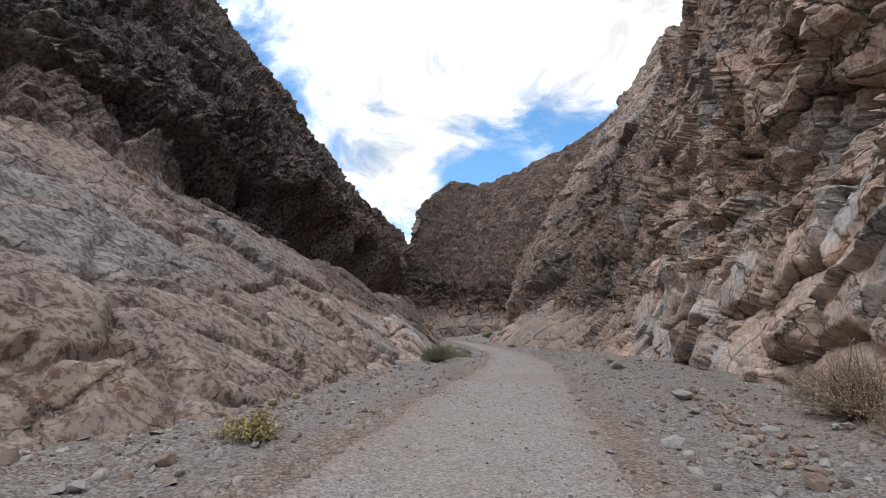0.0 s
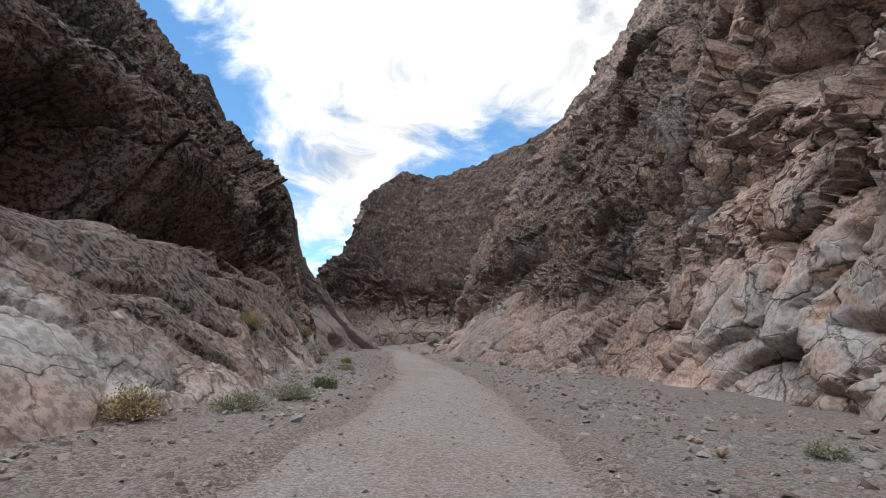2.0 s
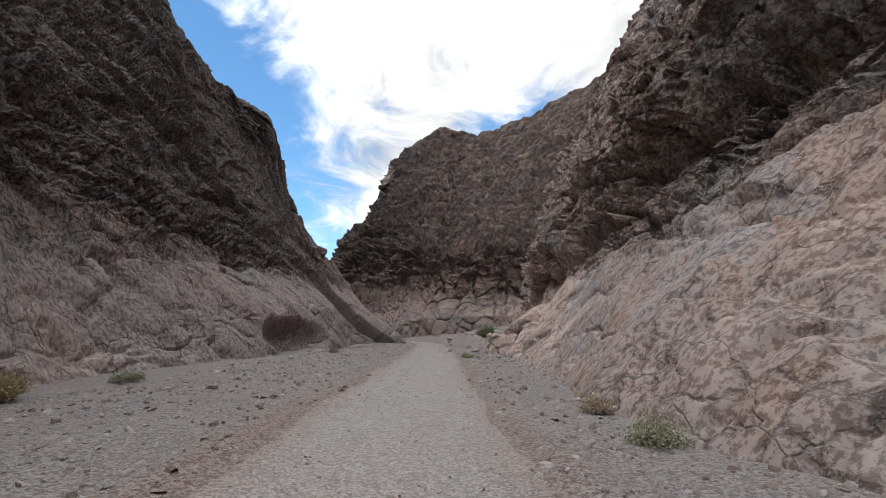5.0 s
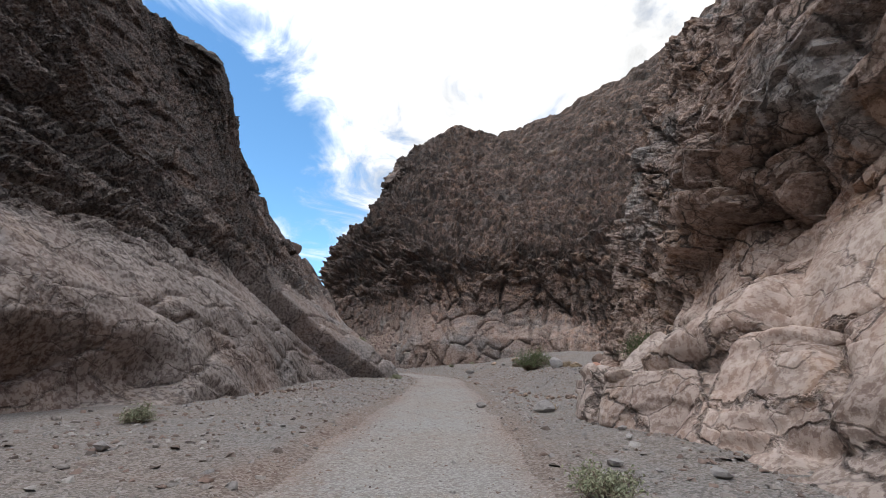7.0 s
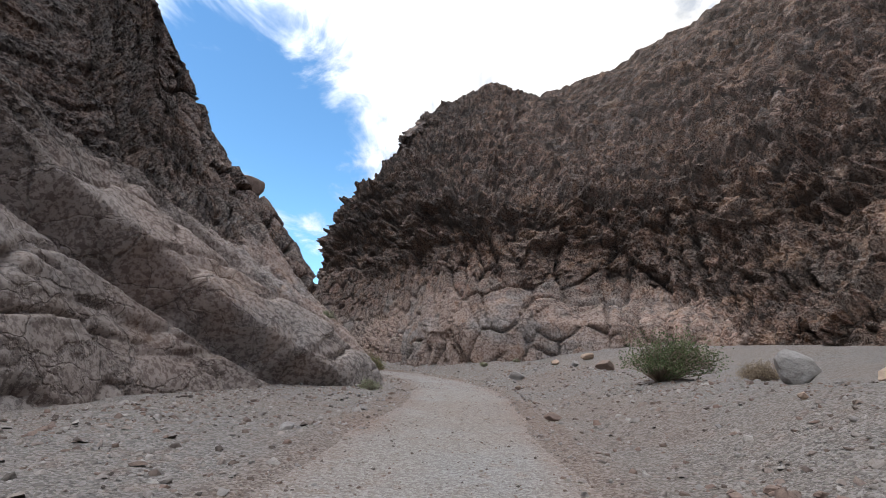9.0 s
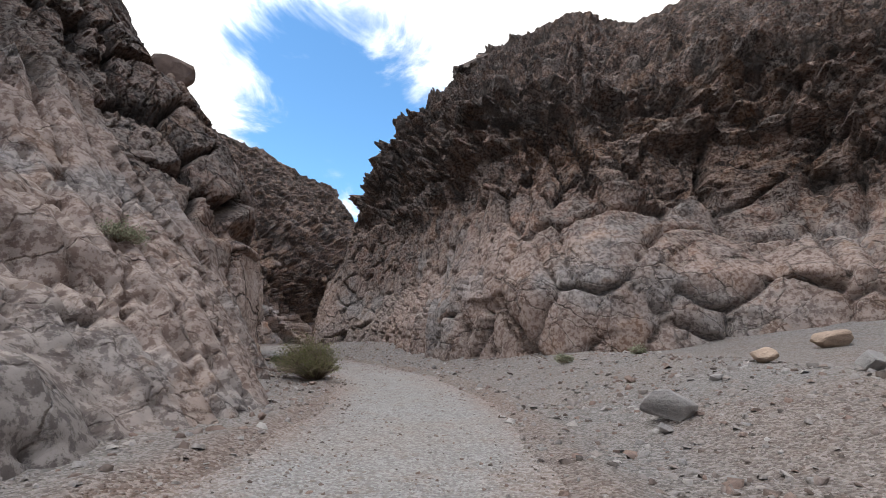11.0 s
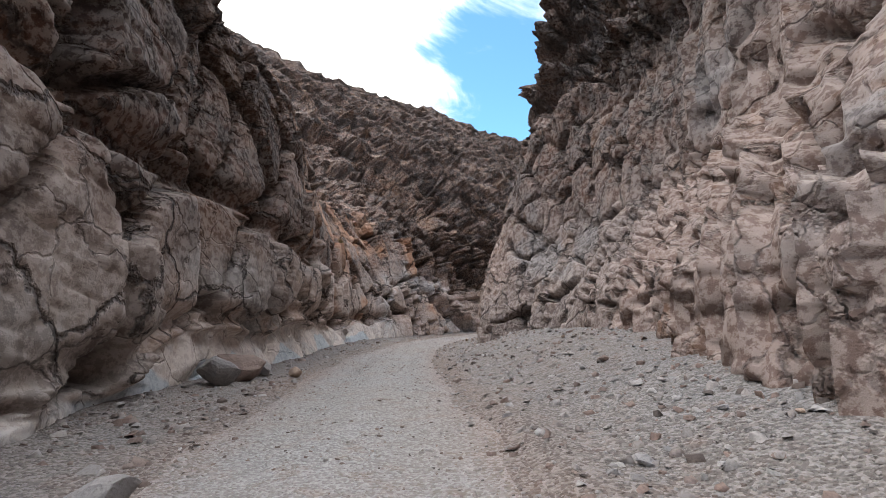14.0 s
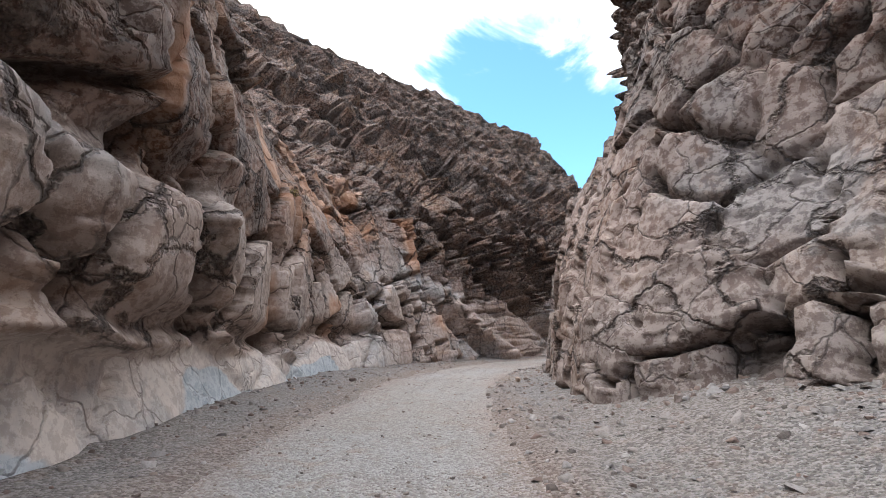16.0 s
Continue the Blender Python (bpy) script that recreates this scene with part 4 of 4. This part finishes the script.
LEAF_GREEN = leaf_material("green_leaf", (0.045, 0.075, 0.028), (0.12, 0.15, 0.06))
LEAF_SAGE = leaf_material("sage_leaf", (0.16, 0.17, 0.10), (0.30, 0.30, 0.20))
LEAF_OLIVE = leaf_material("olive_leaf", (0.11, 0.115, 0.045), (0.24, 0.23, 0.095))
LEAF_YELLOW = leaf_material("yellow_leaf", (0.26, 0.19, 0.07), (0.42, 0.34, 0.15))
LEAF_DRY = leaf_material("dry_stalk", (0.26, 0.19, 0.12), (0.44, 0.35, 0.24))
TWIG = leaf_material("twig_bark", (0.12, 0.085, 0.06), (0.26, 0.20, 0.15))


def sticks(items):
    """Thin three-sided twigs from (from, to, width) as one bmesh."""
    bm = bmesh.new()
    for a, b, w in items:
        d = (b - a).normalized()
        u = d.orthogonal().normalized() * w
        v = d.cross(u)
        low = [bm.verts.new(a + u * math.cos(k) + v * math.sin(k)) for k in (0, 2.1, 4.2)]
        tip = bm.verts.new(b)
        for k in range(3):
            bm.faces.new((low[k], low[(k + 1) % 3], tip))
    return bm


def leaves(items, rnd, size, slim):
    bm = bmesh.new()
    for c in items:
        d = Vector((rnd.gauss(0, 1), rnd.gauss(0, 1), rnd.gauss(0.5, 1))).normalized()
        s = d.orthogonal().normalized()
        s.rotate(Matrix.Rotation(rnd.uniform(0, 6.28), 3, d))
        n = d.cross(s) * size * 0.18
        s, d = s * size * slim, d * size * rnd.uniform(0.7, 1.4)
        q = [bm.verts.new(c - d * 0.5), bm.verts.new(c + s + n), bm.verts.new(c + d * 0.5), bm.verts.new(c - s + n)]
        bm.faces.new((q[0], q[1], q[2]))
        bm.faces.new((q[0], q[2], q[3]))
    return bm


def shrub(name, x, y, radius, height, leaf, label, seed, count=900, twigs=130, size=0.05, slim=0.32, z=None):
    """A desert shrub: twigs that fan out from the base and leaves along their outer half."""
    rnd = random.Random(seed)
    root = new(name)
    if z is None:
        z, low = rest(x, y, 5.0), floor_at(x, y)
        z = z if low < z < low + 2.4 else low
    root.matrix_world = pose(x, y, z - 0.03)
    rods, ends = [], []
    lean = Vector((rnd.uniform(-0.15, 0.15), rnd.uniform(-0.15, 0.15), 0))
    for _ in range(twigs):
        ang, out = rnd.uniform(0, 6.283), math.sqrt(rnd.random())
        lump = 0.75 + 0.5 * noise.noise(Vector((math.cos(ang) * 1.4 + seed, math.sin(ang) * 1.4, out * 2)))
        tip = Vector((math.cos(ang) * out * radius, math.sin(ang) * out * radius, height * (1.05 - 0.7 * out * out) * rnd.uniform(0.55, 1.0))) * lump + lean * height
        base = Vector((tip.x * 0.12, tip.y * 0.12, 0))
        bend = base.lerp(tip, 0.5) + Vector((rnd.uniform(-1, 1), rnd.uniform(-1, 1), rnd.uniform(0, 1))) * radius * 0.1
        rods += [(base, bend, 0.012 * (0.6 + height)), (bend, tip, 0.006 * (0.6 + height))]
        for _ in range(3):
            a = bend.lerp(tip, rnd.uniform(0, 0.8))
            e = a + Vector((rnd.gauss(0, 1), rnd.gauss(0, 1), rnd.gauss(0.5, 0.7))) * radius * 0.16
            rods.append((a, e, 0.004))
            ends.append((a, e))
        ends.append((bend, tip))
    part("twig_frame", sticks(rods), TWIG, root, "thin grey-brown twigs")
    spots = []
    for _ in range(count):
        a, e = rnd.choice(ends)
        spots.append(a.lerp(e, rnd.uniform(0.2, 1.05)) + Vector((rnd.gauss(0, 1), rnd.gauss(0, 1), rnd.gauss(0, 1))) * size * 0.8)
    part("foliage", leaves(spots, rnd, size, slim), leaf, root)
    return tagged(root, label, "shrub", "desert shrubs")


shrub("shrub", 0.5, 13.0, 0.55, 0.55, LEAF_YELLOW, "low yellow-brown shrub at the foot of the slab", 1, 900)
shrub("shrub", 1.5, 33.2, 1.35, 1.3, LEAF_GREEN, "rounded dark green shrub on the gravel bank", 2, 5200, 300, 0.055, 0.22)
shrub("shrub", 2.6, 39.6, 0.7, 0.4, LEAF_SAGE, "low pale green tuft on the bank", 3, 900)
shrub("shrub", 1.4, 38.2, 0.8, 0.8, LEAF_YELLOW, "yellowish dry shrub against the slab", 4, 1100)
shrub("shrub", 2.9, 42.4, 0.75, 0.5, LEAF_SAGE, "pale sage shrub beside the track", 5, 1300)
shrub("shrub", 3.1, 45.2, 0.6, 0.45, LEAF_GREEN, "low green shrub beside the track", 6, 1000)
shrub("shrub", 0.0, 47.6, 0.8, 1.0, LEAF_YELLOW, "straggly yellow-green shrub on the slope", 7, 1200, z=rest(0.0, 47.6))
shrub("shrub", 10.4, 15.6, 1.45, 1.75, LEAF_DRY, "dry tan bush of bare stalks by the wall", 8, 2600, 420, 0.07, 0.10)
shrub("shrub", 9.7, 13.4, 1.1, 1.1, LEAF_DRY, "dry tan bush of bare stalks by the wall", 9, 2000, 320, 0.07, 0.10)
shrub("shrub", 11.8, 36.6, 0.4, 0.25, LEAF_SAGE, "small pale tuft on the gravel", 10, 500)
shrub("shrub", 10.4, 30.4, 0.5, 0.35, LEAF_GREEN, "small green plant among stones", 11, 700)
shrub("shrub", 1.3, 61.6, 0.6, 0.65, LEAF_YELLOW, "yellow-green shrub at the corner of the rock", 12, 1000)
shrub("shrub", -0.9, 59.4, 0.7, 1.1, LEAF_YELLOW, "straggly yellow-green shrub against the rock", 13, 1100)
shrub("shrub", 2.4, 54.4, 0.6, 0.4, LEAF_SAGE, "low pale sage tuft on the bank", 14, 1000)
shrub("shrub", 9.1, 72.1, 0.6, 0.55, LEAF_SAGE, "pale green shrub at the foot of the slab", 15, 1200)
shrub("shrub", 9.0, 74.8, 0.5, 0.5, LEAF_DRY, "dry tan tuft at the foot of the slab", 16, 900, 200)
shrub("shrub", -3.4, 78.4, 0.7, 0.4, LEAF_SAGE, "low pale green tuft on the bank", 17, 1100)
shrub("shrub", -2.9, 74.2, 0.7, 1.0, LEAF_YELLOW, "yellow-green shrub against the rock", 18, 1200)
shrub("shrub", -3.3, 99.2, 0.5, 0.6, LEAF_SAGE, "pale dry shrub on the gravel", 19, 1100)
shrub("shrub", 6.8, 104.9, 0.35, 0.3, LEAF_DRY, "small dry tan tuft on the gravel", 20, 500, 120)
shrub("shrub", 6.2, 94.2, 0.55, 0.4, LEAF_SAGE, "grey-green shrub beside the track", 21, 1200)
shrub("shrub", 7.9, 127.3, 1.9, 2.2, LEAF_GREEN, "leafy dark green shrub on the wash", 22, 5200, 280, 0.075, 0.3)
shrub("shrub", 10.6, 126.4, 1.0, 0.9, LEAF_DRY, "dry tan bush beside a green one", 23, 1500, 260, 0.07, 0.12)
shrub("shrub", 11.3, 108.9, 1.4, 1.9, LEAF_GREEN, "tall green bush at the wall foot", 24, 5600, 320, 0.075, 0.2)
shrub("shrub", 10.5, 107.8, 1.2, 0.9, LEAF_DRY, "dry tan undergrowth below the bush", 25, 1800, 300, 0.07, 0.1)
shrub("shrub", 9.9, 118.7, 0.4, 0.3, LEAF_DRY, "small dry tan tuft on the gravel", 26, 500, 120)
shrub("shrub", -2.7, 128.6, 0.6, 0.55, LEAF_SAGE, "grey-green shrub at the slab foot", 27, 1400)
shrub("shrub", -6.6, 131.6, 0.5, 0.4, LEAF_SAGE, "pale shrub growing on the slab", 28, 900, z=rest(-6.6, 131.6))
shrub("shrub", -7.6, 135.6, 0.8, 0.6, LEAF_SAGE, "pale green shrub growing on the slab", 29, 1500, z=rest(-7.6, 135.6))
shrub("shrub", 2.9, 145.4, 0.35, 0.35, LEAF_SAGE, "small pale shrub at the wall foot", 30, 600)
shrub("shrub", -6.3, 141.4, 1.3, 1.6, LEAF_OLIVE, "large yellow-green shrub beside the road", 31, 6500, 460, 0.06, 0.15)
shrub("shrub", 0.6, 145.5, 0.4, 0.4, LEAF_SAGE, "small pale shrub at the wall foot", 32, 800)
shrub("shrub", -13.3, 148.7, 0.6, 0.5, LEAF_GREEN, "low green shrub with dry twigs", 33, 1300)
shrub("shrub", -7.7, 142.4, 0.4, 0.25, LEAF_SAGE, "small pale green tuft on the bank", 34, 600)
shrub("shrub", -22.7, 170.6, 0.5, 0.5, LEAF_SAGE, "small shrub at the foot of the pale wall", 35, 700)
shrub("shrub", -34.2, 166.6, 0.3, 0.4, LEAF_YELLOW, "small yellow-green plant on pale rock", 36, 400, z=rest(-34.2, 166.6))

# ---- gravel ----


def pebble_field(name, mat, spots, label, seed):
    """Many broken pebbles as one mesh: eight-cornered lumps of (x, y, z, size)."""
    rng = np.random.default_rng(seed)
    base = np.array([(-1, -1, -0.6), (1, -1, -0.6), (1, 1, -0.6), (-1, 1, -0.6), (-0.7, -0.7, 0.8), (0.7, -0.7, 0.8), (0.7, 0.7, 0.8), (-0.7, 0.7, 0.8)]) * 0.6
    tris = np.array([(4, 5, 6), (4, 6, 7), (0, 1, 5), (0, 5, 4), (1, 2, 6), (1, 6, 5), (2, 3, 7), (2, 7, 6), (3, 0, 4), (3, 4, 7)])
    n = len(spots)
    shape = base[None] * rng.uniform(0.55, 1.25, (n, 1, 3)) * np.array([1.15, 1.0, 0.62]) + rng.normal(0, 0.16, (n, 8, 3))
    a = rng.uniform(0, 6.283, n)
    tilt = rng.normal(0, 0.3, n)
    x, y, z = shape[..., 0], shape[..., 1], shape[..., 2]
    y, z = y * np.cos(tilt)[:, None] - z * np.sin(tilt)[:, None], y * np.sin(tilt)[:, None] + z * np.cos(tilt)[:, None]
    x, y = x * np.cos(a)[:, None] - y * np.sin(a)[:, None], x * np.sin(a)[:, None] + y * np.cos(a)[:, None]
    co = np.stack([x, y, z], -1) * spots[:, 3][:, None, None] + spots[:, None, :3]
    me = bpy.data.meshes.new(name)
    me.vertices.add(n * 8)
    me.vertices.foreach_set("co", co.ravel().astype(np.float32))
    idx = (tris[None] + (np.arange(n) * 8)[:, None, None]).astype(np.int32).ravel()
    me.loops.add(len(idx))
    me.loops.foreach_set("vertex_index", idx)
    me.polygons.add(len(idx) // 3)
    me.polygons.foreach_set("loop_start", np.arange(0, len(idx), 3, dtype=np.int32))
    me.update(calc_edges=True)
    me.materials.append(mat)
    return tagged(new(name, me), label, "gravel", kind="stuff")


def pebble_material():
    m, t, bsdf = material("pebbles", 0.92)
    g = t.nodes.new("ShaderNodeNewGeometry")
    ramp = t.nodes.new("ShaderNodeValToRGB")
    ramp.color_ramp.elements[0].color, ramp.color_ramp.elements[1].color = (0.08, 0.067, 0.059, 1), (0.33, 0.303, 0.28, 1)
    for at, c in ((0.25, (0.195, 0.134, 0.108, 1)), (0.5, (0.225, 0.207, 0.195, 1)), (0.75, (0.24, 0.204, 0.182, 1))):
        ramp.color_ramp.elements.new(at).color = c
    t.links.new(g.outputs["Random Per Island"], ramp.inputs[0])
    n = noise_tex(t, 40.0, 4.0, 0.6, position(t))
    col = mixed(t, ranged(t, n, 0.4, 0.7, 0.0, 0.5), ramp.outputs[0], mixed(t, 1.0, ramp.outputs[0], (0.6, 0.58, 0.56), "MULTIPLY"))
    t.links.new(col, bsdf.inputs["Base Color"])
    relief(t, bsdf, [(n, 0.01, 0.7)])
    return m


PEBBLE = pebble_material()


def scatter(count, s_range, lat_of, sizes, seed):
    """Spots along the road: lateral offset and size drawn per spot."""
    rng = np.random.default_rng(seed)
    v = np.array(ROAD, float)
    at = rng.uniform(s_range[0], s_range[1], count)
    c = spline(v, at)
    d = spline(v, np.minimum(at + 0.01, len(v) - 1.001)) - spline(v, at - 0.01)
    d /= np.linalg.norm(d, axis=1, keepdims=True)
    lat = lat_of(rng, count)
    xy = c + np.stack([d[:, 1], -d[:, 0]], 1) * lat[:, None]
    size = sizes[0] * (sizes[1] / sizes[0]) ** (rng.random(count) ** 2.2)
    clump = fbm(np.stack([xy[:, 0] / 1.8, xy[:, 1] / 1.8, xy[:, 0] * 0], 1), 3, seed)
    keep = clump > rng.uniform(-0.75, 0.45, count)
    p = ground_height(xy[None], lat[None])[0]
    p[:, 2] += size * 0.12
    return np.concatenate([p, size[:, None]], 1)[keep]


def both_sides(low, high):
    return lambda rng, n: rng.choice([-1, 1], n) * (low + (high - low) * rng.random(n) ** 0.8)


pebble_field("gravel", PEBBLE, np.concatenate([
    scatter(78000, (2.2, 19.5), both_sides(1.65, 8.0), (0.03, 0.11), 31),
    scatter(26000, (2.2, 19.5), both_sides(0.0, 2.0), (0.016, 0.045), 32),
    scatter(5000, (2.2, 19.5), both_sides(2.0, 9.0), (0.06, 0.17), 33)]), "loose broken pebbles of grey, tan and rust limestone", 7)

LUMPS = []
for k in range(8):
    bm = boulder_mesh(200 + k, (1.0, 0.8, 0.55), 1)
    me = bpy.data.meshes.new("rock")
    bm.to_mesh(me)
    bm.free()
    me.materials.append((GREY_STONE, GREY_STONE, TAN_STONE, BROWN_STONE, GREY_STONE, BROWN_STONE, GREY_STONE, TAN_STONE)[k])
    LUMPS.append(me)
rng = random.Random(12)
for k, (x, y, z, size) in enumerate(scatter(420, (2.4, 18.8), both_sides(2.1, 7.0), (0.09, 0.26), 44)[:260]):
    ob = new("rock", LUMPS[rng.choice((0, 0, 1, 2, 3, 4, 4, 5, 6, 7))])
    ob.matrix_world = pose(x, y, z - size * 0.22, rng.uniform(-12, 12), rng.uniform(-12, 12), rng.uniform(0, 360)) @ Matrix.Diagonal((size, size * rng.uniform(0.8, 1.2), size * rng.uniform(0.7, 1.1), 1))
    tagged(ob, "loose broken limestone rock on the gravel", "rock", "loose rocks on the wash")


def clods(line, count, spread, seed):
    """Broken clods along the crumbling edge of a wash channel."""
    rnd = random.Random(seed)
    for _ in range(count):
        k = rnd.uniform(0, len(line) - 1.001)
        (ax, ay), (bx, by) = line[int(k)], line[int(k) + 1]
        f = k - int(k)
        x, y = ax + (bx - ax) * f + rnd.gauss(0, spread), ay + (by - ay) * f + rnd.gauss(0, spread)
        size = rnd.uniform(0.07, 0.2)
        ob = new("clod", LUMPS[rnd.choice((3, 5, 3, 5, 7))])
        ob.matrix_world = pose(x, y, floor_at(x, y) - size * 0.2, rnd.uniform(-20, 20), rnd.uniform(-20, 20), rnd.uniform(0, 360)) @ Matrix.Diagonal((size, size * rnd.uniform(0.7, 1.1), size * rnd.uniform(0.7, 1.2), 1))
        tagged(ob, "reddish brown clod at the edge of the wash", "clod", "clods along the wash edge")


clods(((6.9, 11.2), (7.6, 14.0), (8.6, 17.2), (9.6, 21.5)), 80, 0.16, 61)
clods(((8.0, 106.4), (7.0, 109.0), (6.2, 112.4), (5.8, 116.0)), 55, 0.15, 62)
clods(((-4.6, 107.5), (-4.0, 111.0), (-3.3, 114.6)), 35, 0.14, 63)


def dead_branch(x, y, turn, length, seed):
    """A bleached fallen branch with a few forks."""
    rnd = random.Random(seed)
    rods, at, way = [], Vector((0, 0, 0.05)), Vector((1, 0, 0.12))
    for k in range(7):
        nxt = at + way * length / 7
        w = 0.035 * (1 - k / 8)
        rods.append((at, nxt + way * 0.06, w))
        if k in (1, 3, 4, 5):
            side = Vector((0.6, rnd.choice((-1, 1)) * rnd.uniform(0.5, 1.0), rnd.uniform(0.1, 0.6)))
            rods.append((at, at + side * length * 0.28, w * 0.6))
        at = nxt
        way = (way + Vector((0, rnd.uniform(-0.35, 0.35), rnd.uniform(-0.15, 0.12)))).normalized()
    ob = part("dead_branch", sticks(rods), LEAF_DRY)
    ob.matrix_world = pose(x, y, rest(x, y, 3.0), 0, 0, turn)
    return tagged(ob, "bleached dead branch lying against the rock", "branch")


dead_branch(11.9, 56.4, 20, 2.6, 3)
dead_branch(12.9, 55.0, 75, 1.8, 4)
